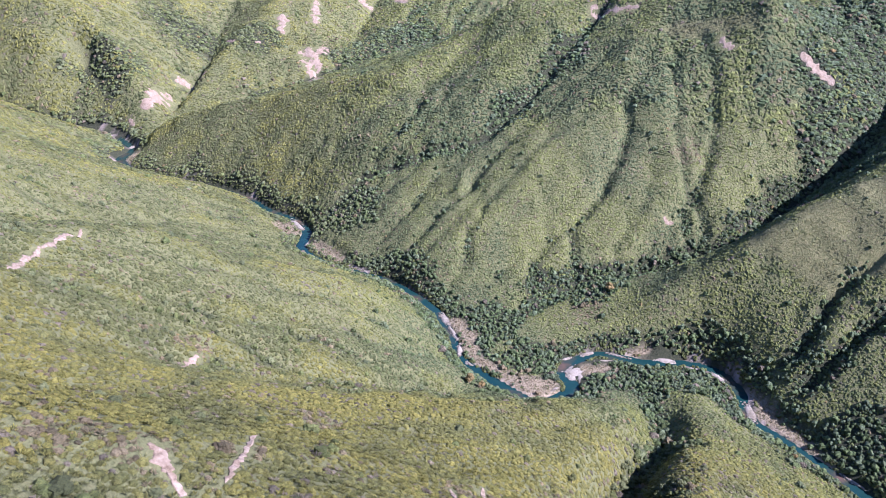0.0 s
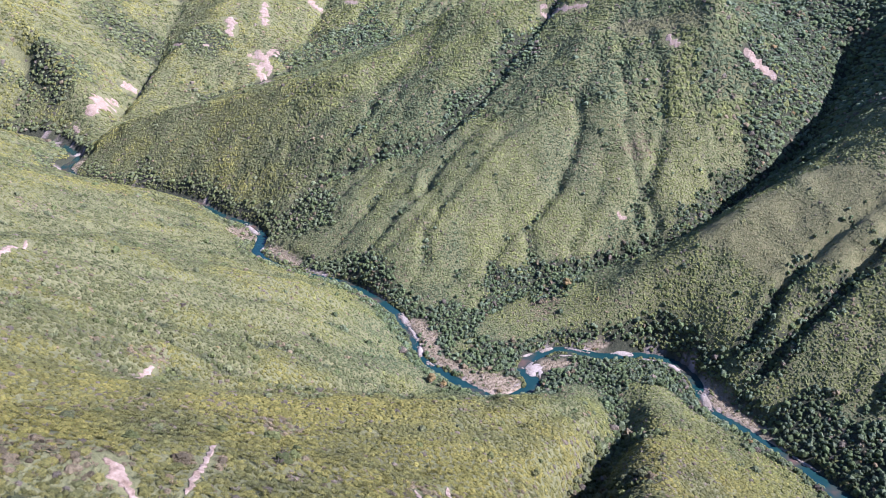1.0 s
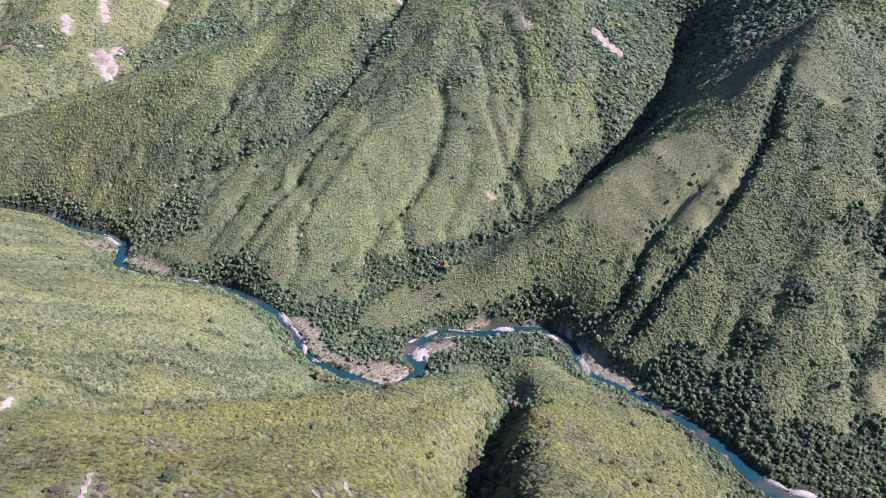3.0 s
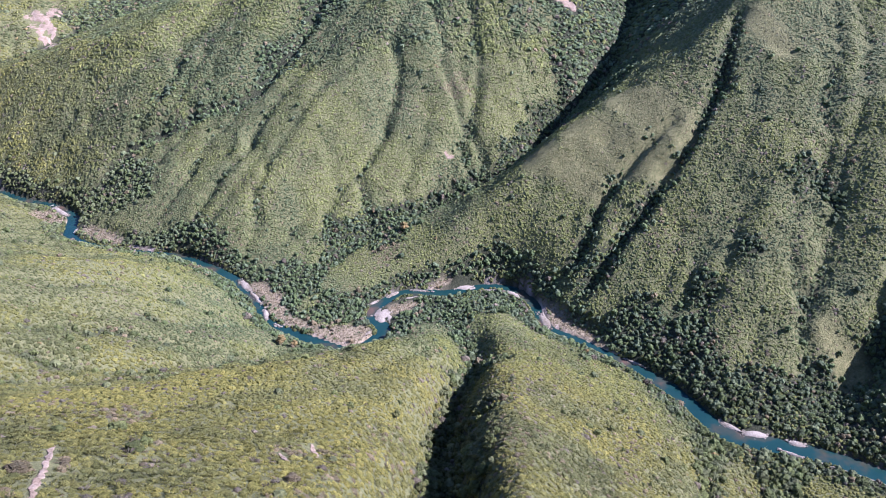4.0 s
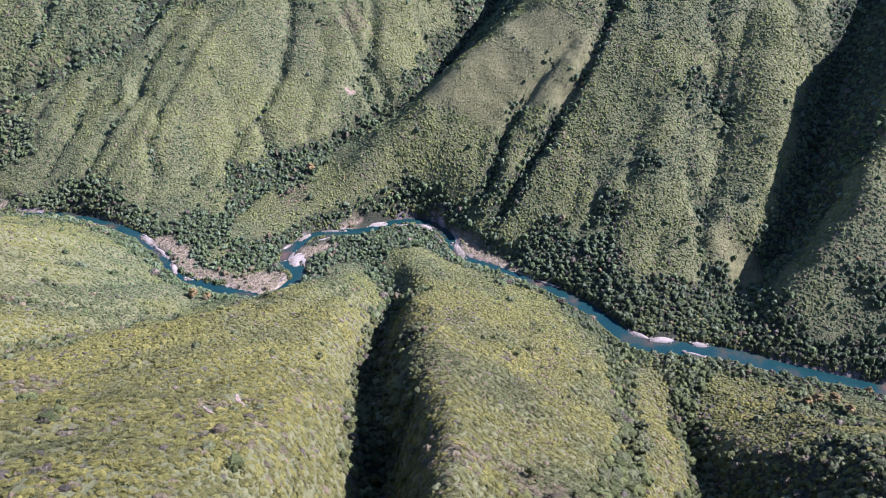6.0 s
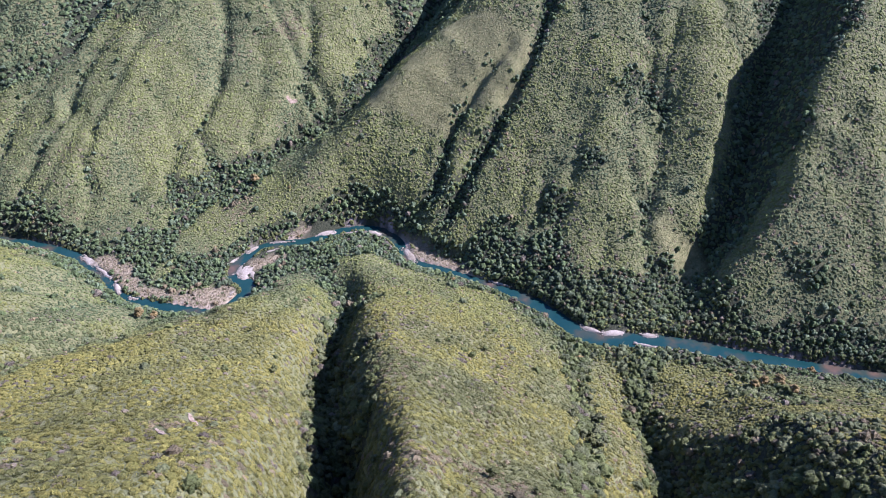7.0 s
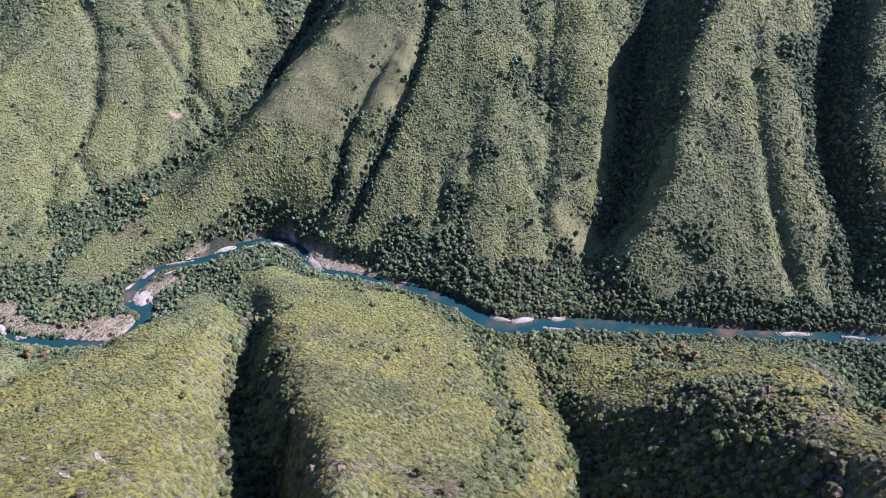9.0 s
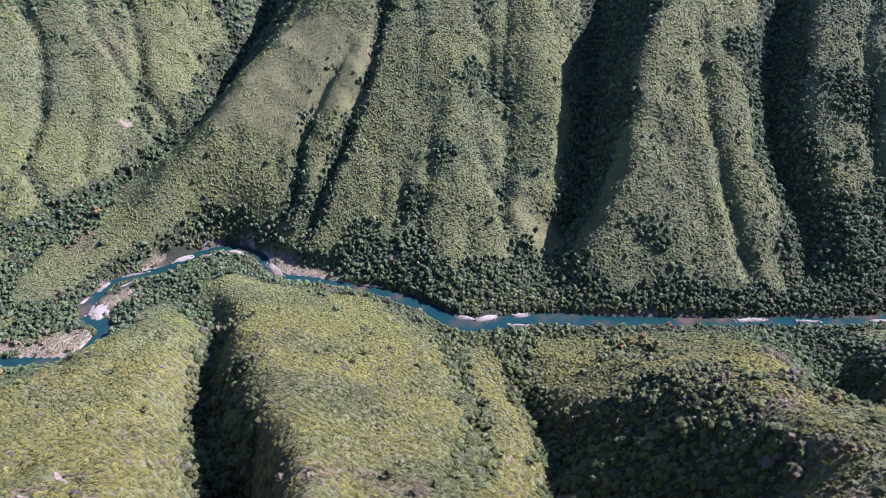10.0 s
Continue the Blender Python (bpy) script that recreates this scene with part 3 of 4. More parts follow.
def build_ground():
    xs, ys = axis(X0, NX, (-260, 660), (-650, 1000)), axis(Y0, NY, (85, 960), (60, 1350))
    x, y = [a.ravel() for a in np.meshgrid(xs, ys, indexing="ij")]
    z = ground(np.clip(x, X0, X0 + STEP * (NX - 1)), np.clip(y, Y0, Y0 + STEP * (NY - 1)))
    nx, ny = len(xs), len(ys)
    i, j = np.meshgrid(np.arange(nx - 1), np.arange(ny - 1), indexing="ij")
    a = (i * ny + j).ravel()
    me = mesh_of("ground", np.column_stack([x, y, z]), np.column_stack([a, a + ny, a + ny + 1, a + 1]), GROUND, True)
    edge = np.clip(1 - np.abs(shore(x, y) - 1.0) / 3.0, 0, 1) * np.clip(0.1 + 1.2 * fbm(x, y, 30, 377), 0, 0.7)
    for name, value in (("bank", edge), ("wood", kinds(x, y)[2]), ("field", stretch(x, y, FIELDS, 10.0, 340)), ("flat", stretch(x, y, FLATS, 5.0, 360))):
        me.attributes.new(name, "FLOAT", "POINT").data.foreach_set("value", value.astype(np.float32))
    return tagged(new("ground", me), "steep green mountain slopes with ridges, gullies and bare earth", "mountainside", kind="structure")


def build_river():
    p = river_line[:, :2]
    d = np.gradient(p, axis=0)
    side = np.column_stack([-d[:, 1], d[:, 0]]) / np.linalg.norm(d, axis=1)[:, None]
    rows = [np.column_stack([p + side * w * (river_line[:, 2:] + 4), np.zeros(len(p))]) for w in (-1, -0.5, 0, 0.5, 1)]
    verts = np.stack(rows, 1).reshape(-1, 3)
    k = np.arange(len(p) - 1)
    faces = np.vstack([np.column_stack([k * 5 + c, k * 5 + c + 1, (k + 1) * 5 + c + 1, (k + 1) * 5 + c]) for c in range(4)])
    return tagged(new("water", mesh_of("water", verts, faces, WATER, True)), "clear teal river winding between gravel bars", "river", kind="structure")


build_ground()
build_river()


def landslide(n, a, b, w):
    """A strip of bare earth laid over the slope, frayed along its edges."""
    a, b = np.array(a, float), np.array(b, float)
    length = np.linalg.norm(b - a) + w
    along = (b - a) / (np.linalg.norm(b - a) + 1e-6)
    across = np.array([-along[1], along[0]])
    step = max(1.0, w / 7)
    s = np.arange(-w * 0.7, length, step)
    grid = []
    k = 9
    for q in s:
        tip = math.sqrt(max(0.0, 1 - (2 * (q + w * 0.7) / (length + w * 0.7) - 1) ** 4))
        centre = a + along * q
        left, right = [w * tip * (1 + 1.5 * float(fbm(np.array([q * 1.0]), np.array([o + n * 37.0]), max(2.5, w * 0.8), 610)[0])) for o in (0.0, 500.0)]
        for c in range(k):
            u = c / (k - 1)
            grid.append(centre + across * (-left + (left + right) * u))
    g = np.array(grid)
    z = ground(g[:, 0], g[:, 1]) + 0.45 + 0.35 * lattice(g[:, 0], g[:, 1], max(1.5, w / 4), 620)
    rim = (np.arange(len(g)) % k == 0) | (np.arange(len(g)) % k == k - 1)
    z -= rim * 1.0
    r, c = [m.ravel() for m in np.meshgrid(np.arange(len(s) - 1), np.arange(k - 1), indexing="ij")]
    q = r * k + c
    me = mesh_of("landslide_scar", np.column_stack([g, z]), np.column_stack([q, q + k, q + k + 1, q + 1]), EARTH, True)
    return tagged(new("landslide_scar", me), "bare pale earth scar of a landslide on the slope", "landslide scar", "landslide scars", kind="structure")


for n, (a, b, w) in enumerate(SLIDES):
    landslide(n, a, b, w)


def gravel_bar(n, a, b, w):
    """A low bank of stones, as long as from a to b."""
    a, b = np.array(a, float), np.array(b, float)
    mid, along = (a + b) / 2, (b - a)
    length = np.linalg.norm(along) / 2 + w * 0.6
    along = along / (np.linalg.norm(along) + 1e-6)
    across = np.array([-along[1], along[0]])
    verts, rings, spokes = [[*mid, 1.6]], 6, 30
    for r in range(1, rings + 1):
        s = r / rings
        for k in range(spokes):
            t = 2 * math.pi * k / spokes
            q = mid + along * math.cos(t) * length * s + across * math.sin(t) * w * s
            wave = 1.08 + 0.34 * float(fbm(q[:1], q[1:], 9, 400 + n)[0])
            q = mid + (q - mid) * wave
            z = 1.6 - 3.4 * s ** 2.6 + 0.25 * float(lattice(q[:1], q[1:], 3, 420)[0])
            verts.append([*q, z])
    faces = []
    for k in range(spokes):
        faces.append((0, 0, 1 + k, 1 + (k + 1) % spokes))
    quads = [(1 + (r - 1) * spokes + k, 1 + r * spokes + k, 1 + r * spokes + (k + 1) % spokes, 1 + (r - 1) * spokes + (k + 1) % spokes)
             for r in range(1, rings) for k in range(spokes)]
    me = bpy.data.meshes.new("gravel_bar")
    me.from_pydata(verts, [], [f[1:] for f in faces] + quads)
    me.polygons.foreach_set("use_smooth", np.full(len(me.polygons), True))
    me.materials.append(GRAVEL)
    return tagged(new("gravel_bar", me), "pale gravel bar with stones lying in the river", "gravel bar", "gravel bars of the river", kind="structure")


for n, (a, b, w) in enumerate(BARS):
    gravel_bar(n, a, b, w)

# ---- plants: shapes of one plant each, 1 m in radius ----
def ico(level):
    bm = bmesh.new()
    bmesh.ops.create_icosphere(bm, subdivisions=level, radius=1.0)
    v = np.array([p.co[:] for p in bm.verts])
    f = np.array([[p.index for p in q.verts] for q in bm.faces])
    bm.free()
    return v, f


def tufts(rng, count, size, flat=0.75, wide=0.3):
    """Loose sprays of narrow leaves that stick out of a crown."""
    d = rng.normal(size=(count, 3))
    d[:, 2] = np.abs(d[:, 2]) * 0.9
    d /= np.linalg.norm(d, axis=1)[:, None]
    c = d * rng.uniform(0.75, 1.05, (count, 1))
    a, b = d * 0.8 + rng.normal(size=(count, 3)) * 0.7, rng.normal(size=(count, 3))
    a[:, 2] -= 0.35
    a, b = a / np.linalg.norm(a, axis=1)[:, None], b / np.linalg.norm(b, axis=1)[:, None]
    s = size * rng.uniform(0.6, 1.3, (count, 1))
    v = np.stack([c + a * s * 1.7, c - a * s * 0.4 + b * s * wide, c - a * s * 0.4 - b * s * wide], 1).reshape(-1, 3)
    v[:, 2] *= flat
    return v, np.arange(count * 3).reshape(-1, 3)


def join(parts):
    verts, faces, at = [], [], 0
    for v, f in parts:
        verts.append(v)
        faces.append(f + at)
        at += len(v)
    return np.vstack(verts), np.vstack(faces)


def mound(seed, sides, sprays=0, size=0.3):
    """A small uneven crown: a skirt, a shoulder and a top that lies off the middle."""
    rng = np.random.RandomState(seed)
    t = np.arange(sides) * 2 * math.pi / sides
    rows = []
    for z, r, spread in ((-0.45, 1.0, 0.16), (0.38, 0.78, 0.2)):
        a = t + rng.uniform(-0.25, 0.25, sides)
        r = r * (1 + rng.uniform(-spread, spread, sides))
        rows.append(np.column_stack([np.cos(a) * r, np.sin(a) * r, z + rng.uniform(-0.2, 0.2, sides)]))
    v = np.vstack(rows + [np.array([[rng.uniform(-0.3, 0.3), rng.uniform(-0.3, 0.3), rng.uniform(0.75, 1.05)]])])
    k = np.arange(sides)
    n = (k + 1) % sides
    f = np.vstack([np.column_stack([k, n, n + sides]), np.column_stack([k, n + sides, k + sides]), np.column_stack([k + sides, n + sides, np.full(sides, 2 * sides)])])
    return join([(v, f), tufts(rng, sprays, size)]) if sprays else (v, f)


def crown(seed, lobes, sides, sprays=0, size=0.3):
    """A tree's crown of several lobes round a taller middle."""
    rng = np.random.RandomState(seed)
    shapes = []
    for k in range(lobes):
        v, f = mound(seed * 7 + k, sides, sprays, size)
        t = 2.4 * k + rng.uniform(-0.4, 0.4)
        off, r = (0.0, 0.78) if k == 0 else (rng.uniform(0.42, 0.66), rng.uniform(0.4, 0.6))
        shapes.append((v * r + np.array([math.cos(t) * off, math.sin(t) * off, 0.3 if k == 0 else rng.uniform(-0.25, 0.3)]), f))
    return join(shapes)


def bush(seed, level, sprays, size):
    """A lumpy crown down to the ground."""
    rng = np.random.RandomState(seed)
    v, f = ico(level)
    v = v * rng.uniform(0.68, 1.12, (len(v), 1))
    f = f[v[f].mean(1)[:, 2] > -0.35]
    v[:, 2] *= 0.8
    return join([(v, f), tufts(rng, sprays, size)])


def plume(seed, blades):
    """Arching canes with long leaves."""
    rng = np.random.RandomState(seed)
    t = rng.uniform(0, 2 * math.pi, blades)
    out = np.column_stack([np.cos(t), np.sin(t), np.zeros(blades)])
    side = np.column_stack([-np.sin(t), np.cos(t), np.zeros(blades)])
    r0, r1 = rng.uniform(0.0, 0.45, (blades, 1)), rng.uniform(0.55, 1.15, (blades, 1))
    z1 = rng.uniform(0.5, 1.35, (blades, 1))
    base = out * r0 + np.array([0, 0, 1.0]) * (z1 * 0.1)
    tip = out * r1 + np.array([0, 0, 1.0]) * z1
    w = rng.uniform(0.08, 0.18, (blades, 1))
    mid = (base + tip) / 2 + np.array([0, 0, 0.18])
    v = np.stack([base, mid + side * w, tip, mid - side * w], 1).reshape(-1, 3)
    k = np.arange(blades) * 4
    return v, np.vstack([np.column_stack([k, k + 1, k + 2]), np.column_stack([k, k + 2, k + 3])])


CLOSE_BUSH = [mound(130 + s, 5, 8, 0.45) for s in range(7)] + [plume(140 + s, 15) for s in range(5)]
NEAR_BUSH = [mound(s, 4, 2, 0.5) for s in range(10)]
CLOSE_TREE = [crown(160 + s, 7, 5, 6, 0.4) for s in range(6)]
NEAR_TREE = [crown(40 + s, 5, 4, 3, 0.5) for s in range(8)]
MID_BUSH = [mound(60 + s, 3) for s in range(10)]
MID_TREE = [crown(90 + s, 3, 4) for s in range(8)]
FAR_BUSH = [mound(110 + s, 3) for s in range(8)]
FAR_TREE = [mound(120 + s, 4) for s in range(6)]


def scatter(rng, r0, r1, gap, a0, a1):
    """Places on a loose grid, in a stretch of the plan between two distances and two bearings."""
    n = int(r1 / gap) + 1
    u, v = np.meshgrid(np.arange(-n, n + 1), np.arange(-n, n + 1), indexing="ij")
    x = (u.ravel() + rng.uniform(-0.48, 0.48, u.size)) * gap
    y = (v.ravel() + rng.uniform(-0.48, 0.48, u.size)) * gap
    d, a = np.hypot(x, y), np.degrees(np.arctan2(x, y))
    k = (d >= r0) & (d < r1) & (a > a0) & (a < a1)
    return x[k], y[k]


BRIGHT, MIDDLE, DARK, BLUE = np.array((0.174, 0.166, 0.034)), np.array((0.104, 0.112, 0.034)), np.array((0.086, 0.100, 0.028)), np.array((0.102, 0.113, 0.042))
DRY, RUST, PALE, GREY = np.array((0.165, 0.138, 0.066)), np.array((0.19, 0.145, 0.05)), np.array((0.235, 0.195, 0.105)), np.array((0.142, 0.124, 0.074))
# Greener far-bank growth, with the bluish haze of distance put into its colour.
LUSH_HAZE = np.array((0.85, 1.0, 1.2))


def tones(x, y, wood, crest, rng):
    """Colours: yellow-green on crests and in random patches, deeper in hollows, blue-green trees, and here and there
    grey or dry shrubs.
    """
    n = len(x)
    # Left slopes duller: olive scrub plus their shade put into colour; lighter close by.
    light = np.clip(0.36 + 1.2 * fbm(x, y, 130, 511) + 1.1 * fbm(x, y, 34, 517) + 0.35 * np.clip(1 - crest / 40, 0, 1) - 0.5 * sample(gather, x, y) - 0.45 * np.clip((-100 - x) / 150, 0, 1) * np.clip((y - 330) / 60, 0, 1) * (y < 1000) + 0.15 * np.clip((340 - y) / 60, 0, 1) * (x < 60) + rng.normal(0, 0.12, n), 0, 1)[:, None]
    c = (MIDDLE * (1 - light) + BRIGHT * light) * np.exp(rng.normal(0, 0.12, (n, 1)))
    leafy = np.where(rng.uniform(size=(n, 1)) < 0.45, BLUE, DARK) * rng.uniform(0.85, 1.6, (n, 1))
    c = np.where(wood[:, None], leafy, c)
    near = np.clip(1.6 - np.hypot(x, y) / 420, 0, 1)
    # Grows with distance: lusher plants plus the painted haze.
    lush_haze = np.clip((np.hypot(x, y) - 430 + 60 * fbm(x, y, 60, 541)) / 160, 0, 1) * np.clip((np.degrees(np.arctan2(x, y)) + 16) / 14, 0.3, 1)
    c = c * (1 + lush_haze[:, None] * (LUSH_HAZE - 1))
    odd = rng.uniform(size=n)
    dry = np.clip(0.01 + 0.25 * np.clip(fbm(x, y, 50, 523) - 0.1, 0, 1) + 0.16 * np.clip(1 - crest / 16, 0, 1) * (y < 330), 0, 0.35)
    c = np.where((odd < dry)[:, None], DRY * rng.uniform(0.7, 1.2, (n, 1)), c)
    grey = np.clip(0.02 + 0.45 * np.clip(fbm(x, y, 26, 527) - 0.14, 0, 1), 0, 0.35) * (0.4 + 0.6 * near)
    c = np.where((rng.uniform(size=n) < grey)[:, None], GREY * rng.uniform(0.6, 1.25, (n, 1)), c)
    faded = np.zeros(n)
    for px, py, r in DRY_SPOTS:
        faded = np.maximum(faded, np.clip(1.5 - np.hypot(x - px, y - py) / r + 0.5 * fbm(x, y, 12, 533), 0, 0.65))
    c = np.where((rng.uniform(size=n) < faded)[:, None], DRY * rng.uniform(0.7, 1.25, (n, 1)), c)
    return np.where((odd > 0.9985)[:, None], RUST, c)


def plant(name, label, category, x, y, z, radius, tall, shapes, colour, rng, lean=0.6):
    """ONE mesh of many plants, which stand between upright and square to the slope."""
    pick = rng.randint(0, len(shapes), len(x))
    slope = np.column_stack([(sample(hills, x + 4, y) - sample(hills, x - 4, y)) / 8, (sample(hills, x, y + 4) - sample(hills, x, y - 4)) / 8])
    up = np.column_stack([-lean * slope, np.ones(len(x))])
    up /= np.linalg.norm(up, axis=1)[:, None]
    turn = rng.uniform(0, 2 * math.pi, len(x))
    one = np.column_stack([np.cos(turn), np.sin(turn), np.zeros(len(x))])
    one -= up * (one * up).sum(1)[:, None]
    one /= np.linalg.norm(one, axis=1)[:, None]
    two = np.cross(up, one)
    radius = radius * up[:, 2] ** -0.5
    root = np.column_stack([x, y, z])
    all_v, all_f, all_c, at = [], [], [], 0
    for k, (v, f) in enumerate(shapes):
        m = np.where(pick == k)[0]
        if len(m) == 0:
            continue
        p = root[m, None] + v[None, :, 0:1] * (one * radius[:, None])[m, None] + v[None, :, 1:2] * (two * radius[:, None])[m, None] + v[None, :, 2:3] * (up * tall[:, None])[m, None]
        all_v.append(p.reshape(-1, 3))
        all_f.append((f[None] + (np.arange(len(m)) * len(v))[:, None, None]).reshape(-1, 3) + at)
        all_c.append(np.repeat(colour[m], len(v), axis=0))
        at += len(m) * len(v)
    me = mesh_of(name, np.vstack(all_v), np.vstack(all_f), LEAVES)
    rgba = np.column_stack([np.vstack(all_c), np.ones(at)]).astype(np.float32)
    me.attributes.new("tone", "FLOAT_COLOR", "POINT").data.foreach_set("color", rgba.ravel())
    return tagged(new(name, me), label, category, kind="stuff")


def clothe(seed, r0, r1, gap, tree_gap, a0, a1, bushes, trees, size, tall_size):
    """Scrub and woodland over one stretch of the plan."""
    rng = np.random.RandomState(seed)
    x, y = scatter(rng, r0, r1, gap, a0, a1)
    crest, water, wood = kinds(x, y)
    field = stretch(x, y, FIELDS, 10.0, 340)
    bare = stretch(x, y, [(p, q, w + (1.3 if r0 < 900 else 3.0)) for p, q, w in SLIDES], 1.5, 300) + field * 0.2 + stretch(x, y, FLATS, 5.0, 360) * 0.95 + stretch(x, y, BARS, 2.0, 400)
    keep = (water > (0.8 if r0 < 900 else 5.0)) & (rng.uniform(size=len(x)) > bare) & (rng.uniform(size=len(x)) > 0.6 * wood)
    x, y, crest, field = x[keep], y[keep], crest[keep], field[keep]
    big = np.clip(np.exp(rng.normal(0, 0.26, len(x))), 0.6, 1.7) * (1 - 0.3 * field)
    tall = big * size * rng.uniform(0.35, 0.75, len(x)) * (1.0 if r0 < 500 else 0.62 if r0 < 900 else 0.5) * (1 - 0.4 * field)
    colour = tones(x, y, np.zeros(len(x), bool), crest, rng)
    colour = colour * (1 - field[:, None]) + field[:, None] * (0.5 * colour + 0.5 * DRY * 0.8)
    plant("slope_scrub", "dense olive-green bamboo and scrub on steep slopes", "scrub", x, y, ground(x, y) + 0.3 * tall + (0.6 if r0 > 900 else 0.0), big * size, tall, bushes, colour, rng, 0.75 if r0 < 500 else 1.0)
    x, y = scatter(rng, r0, r1, tree_gap, a0, a1)
    crest, water, wood = kinds(x, y)
    bare = stretch(x, y, [(p, q, w + 2) for p, q, w in SLIDES], 1.5, 300) + stretch(x, y, FIELDS, 10.0, 340) * 0.9 + stretch(x, y, FLATS, 5.0, 360) * 0.95 + stretch(x, y, BARS, 2.0, 400)
    keep = (water > (2.2 if r0 < 900 else 6.0)) & (rng.uniform(size=len(x)) > bare) & (rng.uniform(size=len(x)) < 0.015 + wood)
    x, y, crest = x[keep], y[keep], crest[keep]
    z = ground(x, y)
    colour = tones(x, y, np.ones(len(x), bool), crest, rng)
    big = np.clip(np.exp(rng.normal(-0.08, 0.36, len(x))), 0.5, 1.7) * np.where((sample(gully_gap, x, y) < 22) & (r0 < 500), 1.25, 1.0)
    t = np.ones(len(x), bool)
    if r0 < 400:
        own = np.where((x > 60) & (x < 330) & (y > 130) & (y < 440))[0][::2][:145]
        t[own] = False
        standing.extend(zip(x[own], y[own], z[own], big[own]))
    plant("woodland", "dark green broadleaf woodland in gullies and along the river", "woodland", x[t], y[t], z[t] + tall_size * 0.4 * big[t], big[t] * tall_size, big[t] * tall_size * (rng.uniform(0.6, 1.0, t.sum()) if r0 < 900 else rng.uniform(0.35, 0.6, t.sum())), trees, colour[t], rng, 0.3)


standing = []
clothe(1, 110, 330, 2.4, 4.0, -50, 95, CLOSE_BUSH, CLOSE_TREE, 1.5, 2.5)
clothe(4, 330, 560, 2.5, 4.0, -41, 88, NEAR_BUSH, NEAR_TREE, 1.55, 2.4)
clothe(2, 560, 1000, 2.7, 4.0, -35, 88, MID_BUSH, MID_TREE, 1.75, 2.5)
clothe(3, 1000, 1400, 3.8, 5.0, -34, 16, FAR_BUSH, FAR_TREE, 2.5, 2.9)
clothe(6, 1400, 2100, 5.6, 6.5, -34, 16, FAR_BUSH, FAR_TREE, 3.6, 3.8)
clothe(5, 1000, 1350, 4.2, 4.6, 16, 52, FAR_BUSH, FAR_TREE, 3.0, 3.2)


def reeds():
    """Pale tufts on the river flats."""
    rng = np.random.RandomState(9)
    x, y = scatter(rng, 400, 1400, 2.4, -30, 60)
    on = (stretch(x, y, FLATS, 5.0, 360) > rng.uniform(0.2, 1, len(x))) & (shore(x, y) > 1.0)
    x, y = x[on], y[on]
    tone = PALE * rng.uniform(0.7, 1.25, (len(x), 1))
    tone = np.where(rng.uniform(size=(len(x), 1)) < 0.25, MIDDLE * 1.2, tone)
    plant("reeds", "pale dry reeds and grass on the river flats", "reeds", x, y, ground(x, y), rng.uniform(0.9, 1.9, len(x)), rng.uniform(0.8, 1.8, len(x)), [plume(130 + s, 9) for s in range(4)], tone, rng)


def stones():
    """Loose stones on the gravel bars."""
    rng = np.random.RandomState(10)
    v, f = ico(1)
    all_v, all_f = [], []
    for (ax, ay), (bx, by), w in BARS:
        for _ in range(int(12 + 3 * w + 0.6 * math.hypot(bx - ax, by - ay))):
            t, o = rng.uniform(-0.05, 1.05), rng.normal(0, 0.45 * w)
            d = math.hypot(bx - ax, by - ay) + 1e-6
            r = rng.uniform(0.35, 1.0) if rng.uniform() < 0.85 else rng.uniform(0.9, 1.6)
            c = np.array([ax + (bx - ax) * t - (by - ay) / d * o, ay + (by - ay) * t + (bx - ax) / d * o, 1.0 - 1.2 * min(1.2, abs(o) / w)])
            all_f.append(f + len(all_v) * len(v))
            all_v.append(v * rng.uniform(0.7, 1.15, (len(v), 1)) * np.array([r * rng.uniform(0.8, 1.5), r, r * 0.7]) + c)
    me = mesh_of("river_stones", np.vstack(all_v), np.vstack(all_f), GRAVEL)
    tagged(new("river_stones", me), "grey and white boulders strewn over gravel bars", "stones", kind="stuff")


def fringe():
    """Bushes that lean over the water along both banks."""
    rng = np.random.RandomState(12)
    p = river_line[(river_line[:, 1] < 1250) & (river_line[:, 0] < 760)]
    k = rng.randint(0, len(p) - 1, 6500)
    d = p[k + 1, :2] - p[k, :2]
    d = d / np.linalg.norm(d, axis=1)[:, None]
    side = rng.choice((-1.0, 1.0), len(k))[:, None]
    at = p[k, :2] + (p[k + 1, :2] - p[k, :2]) * rng.uniform(size=(len(k), 1)) + np.column_stack([-d[:, 1], d[:, 0]]) * side * (p[k, 2:] + rng.uniform(-1.5, 6, (len(k), 1)))
    x, y = at[:, 0], at[:, 1]
    edge = shore(x, y)
    on = (edge > 0.2) & (edge < 4.5) & (stretch(x, y, BARS, 2.0, 400) < 0.3) & (stretch(x, y, FLATS, 5.0, 360) < 0.5)
    x, y = x[on], y[on]
    tone = np.where(rng.uniform(size=(len(x), 1)) < 0.6, DARK * 1.2, MIDDLE) * rng.uniform(0.8, 1.3, (len(x), 1))
    plant("bank_bushes", "dark green bushes overhanging the river banks", "bushes", x, y, np.maximum(ground(x, y), 0.3), rng.uniform(1.3, 2.4, len(x)), rng.uniform(1.2, 2.2, len(x)), NEAR_BUSH[:5], tone, rng, 0.0)


reeds()
stones()
fringe()

# ---- single trees in and above the gullies ----
def part(name, verts, faces, mat, parent, label=""):
    ob = new(name, mesh_of(name, verts, faces, mat))
    ob.parent = parent
    return tagged(ob, label)


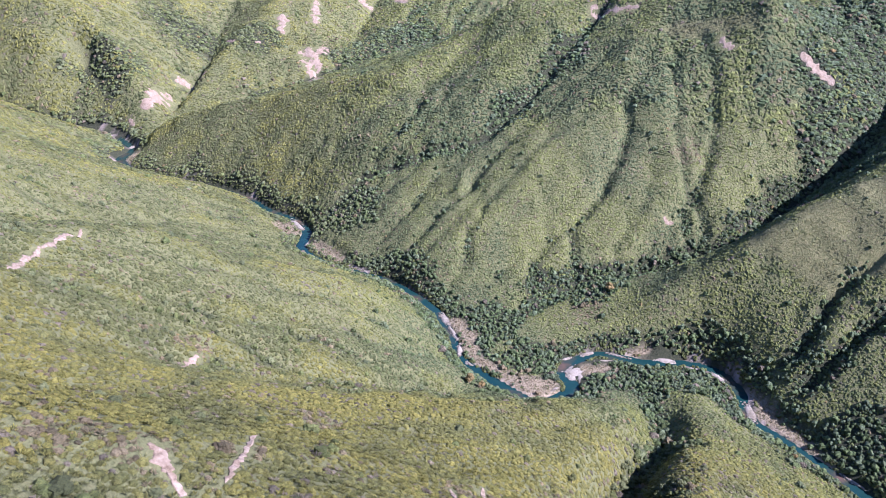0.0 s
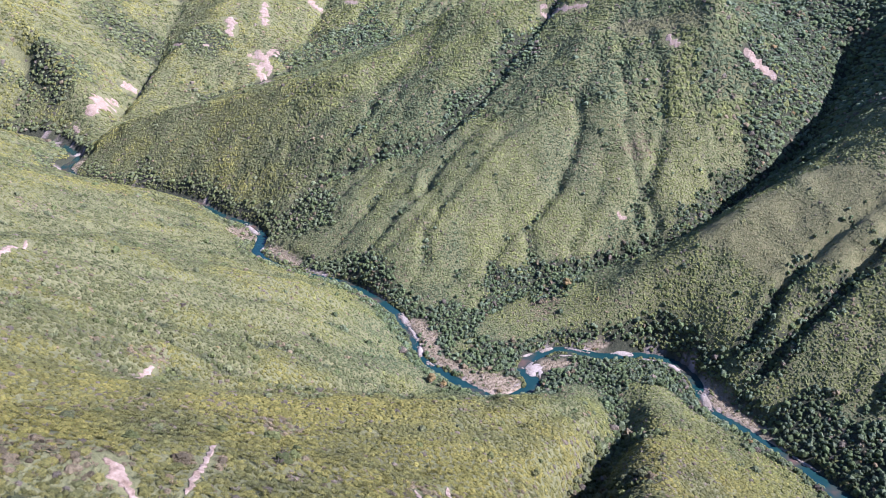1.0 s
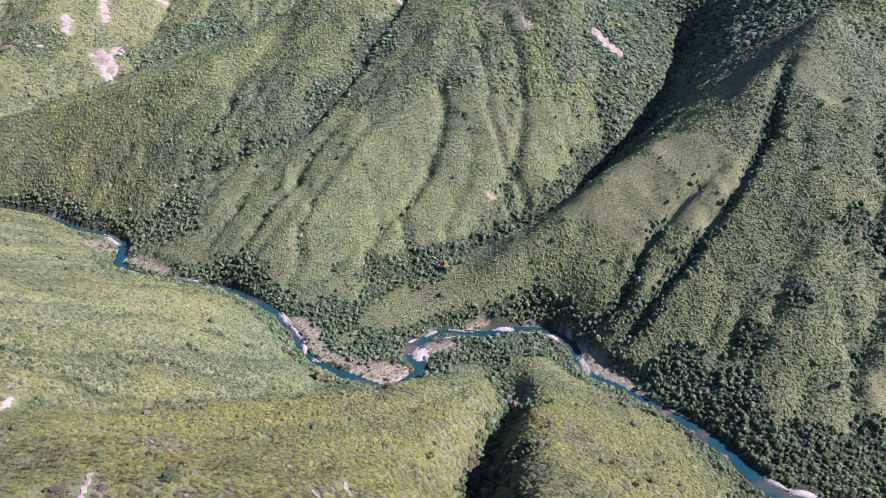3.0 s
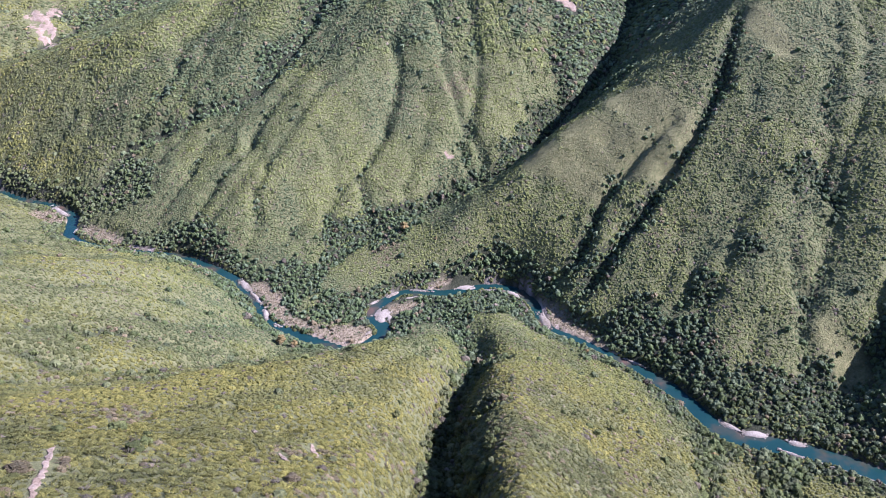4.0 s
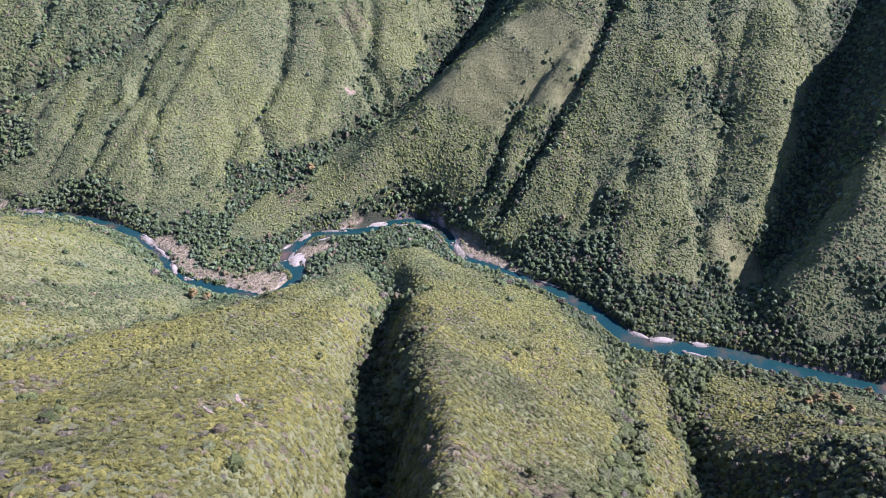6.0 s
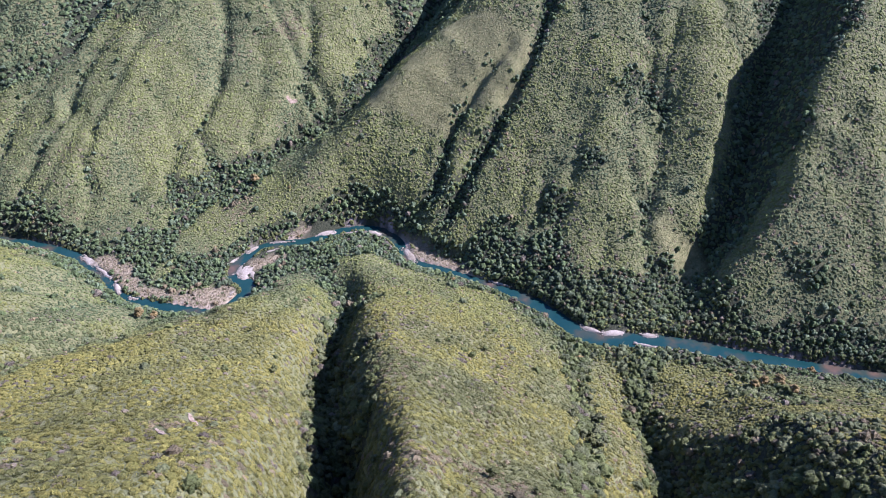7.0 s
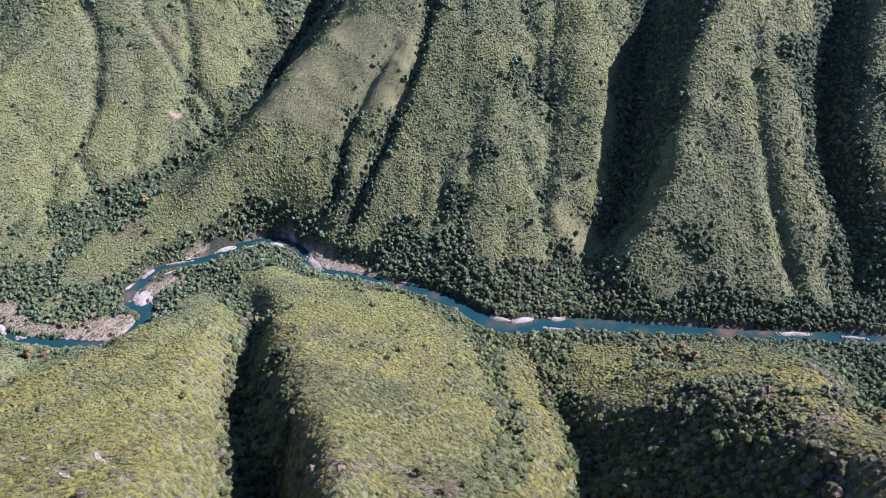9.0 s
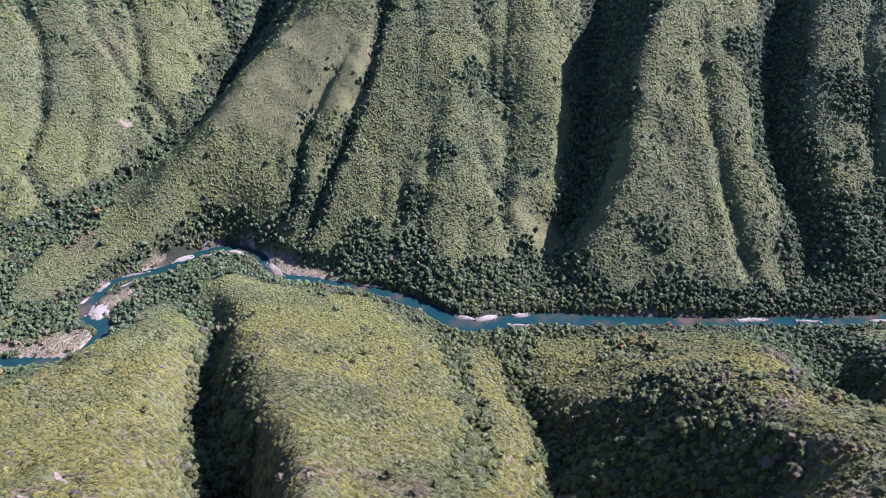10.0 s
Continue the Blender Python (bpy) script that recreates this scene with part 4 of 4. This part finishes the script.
def stem(points, radii, sides=6):
    """A tapered, bent round stem."""
    verts, faces = [], []
    for (x, y, z), r in zip(points, radii):
        for k in range(sides):
            t = 2 * math.pi * k / sides
            verts.append((x + r * math.cos(t), y + r * math.sin(t), z))
    for row in range(len(points) - 1):
        for k in range(sides):
            a, b = row * sides + k, row * sides + (k + 1) % sides
            faces += [(a, b, b + sides), (a, b + sides, a + sides)]
    return np.array(verts), np.array(faces)


def tree(seed, tone, label):
    rng = np.random.RandomState(seed)
    root = tagged(new("tree"), label, "tree", "single trees on the near slopes")
    h = rng.uniform(5.5, 7.5)
    lean = rng.uniform(-0.5, 0.5, 2)
    spots = [(lean[0] * t * t, lean[1] * t * t, h * 0.75 * t - 0.6) for t in (0, 0.35, 0.7, 1.0)]
    part("trunk", *stem(spots, (0.26, 0.2, 0.13, 0.05)), BARK, root, "grey tapered trunk")
    lobes = []
    for k in range(4):
        t = rng.uniform(0, 2 * math.pi) if k else 0
        t = k * 1.6 + rng.uniform(-0.4, 0.4)
        reach, top = rng.uniform(1.0, 1.9), h * rng.uniform(0.5, 0.85)
        tip = (math.cos(t) * reach, math.sin(t) * reach, top)
        part("limb", *stem([(spots[1][0], spots[1][1], spots[1][2] + 0.2 * k), tuple((np.array(spots[2]) + tip) / 2), tip], (0.11, 0.07, 0.03), 4), BARK, root)
        lobes.append((tip, rng.uniform(1.2, 1.9)))
    lobes.append(((lean[0], lean[1], h * 0.86), rng.uniform(1.3, 1.9)))
    shapes = []
    for k, (c, r) in enumerate(lobes):
        v, f = bush(seed * 10 + k, 2, 22, 0.3)
        shapes.append((v * r + np.array(c), f))
    v, f = join(shapes)
    crown = part("crown", v, f, LEAVES, root, "ragged leafy crown")
    rgba = np.tile((*tone, 1.0), (len(v), 1)).astype(np.float32)
    crown.data.attributes.new("tone", "FLOAT_COLOR", "POINT").data.foreach_set("color", rgba.ravel())
    return root


kinds_of_tree = [tree(201, DARK * 1.2, "dark green broadleaf tree with a ragged crown"), tree(202, BLUE * 1.1, "blue-green broadleaf tree with a rounded crown"),
                 tree(203, MIDDLE, "mid-green tree with an open crown above the gully"), tree(204, DARK * 0.9, "very dark evergreen tree on the gully side"),
                 tree(205, BRIGHT * 0.9, "yellow-green young tree among the scrub"), tree(206, DRY * 0.8, "grey-brown half-bare tree on the slope")]
autumn = tree(207, RUST * 1.1, "tree with rusty yellow autumn leaves")
for n, (x, y, size) in enumerate(AUTUMN_TREES):
    spot = np.array([x * 1.0]), np.array([y * 1.0])
    place = pose(x, y, float(ground(*spot)[0]) - 0.1, 0, 0, 70 * n) @ Matrix.Scale(size, 4)
    made = autumn if n == 0 else copy_thing(autumn, place)
    made.matrix_basis = place
picker = random.Random(5)
for n, (x, y, z, big) in enumerate(standing):
    kind = kinds_of_tree[n] if n < 6 else kinds_of_tree[picker.choices(range(6), (30, 30, 16, 16, 5, 3))[0]]
    place = pose(x, y, z - 0.1, 0, 0, picker.uniform(0, 360)) @ Matrix.Scale(0.72 * min(1.5, big), 4)
    if n < 6:
        kind.matrix_world = place
    else:
        made = copy_thing(kind, place)
        made.matrix_basis = place
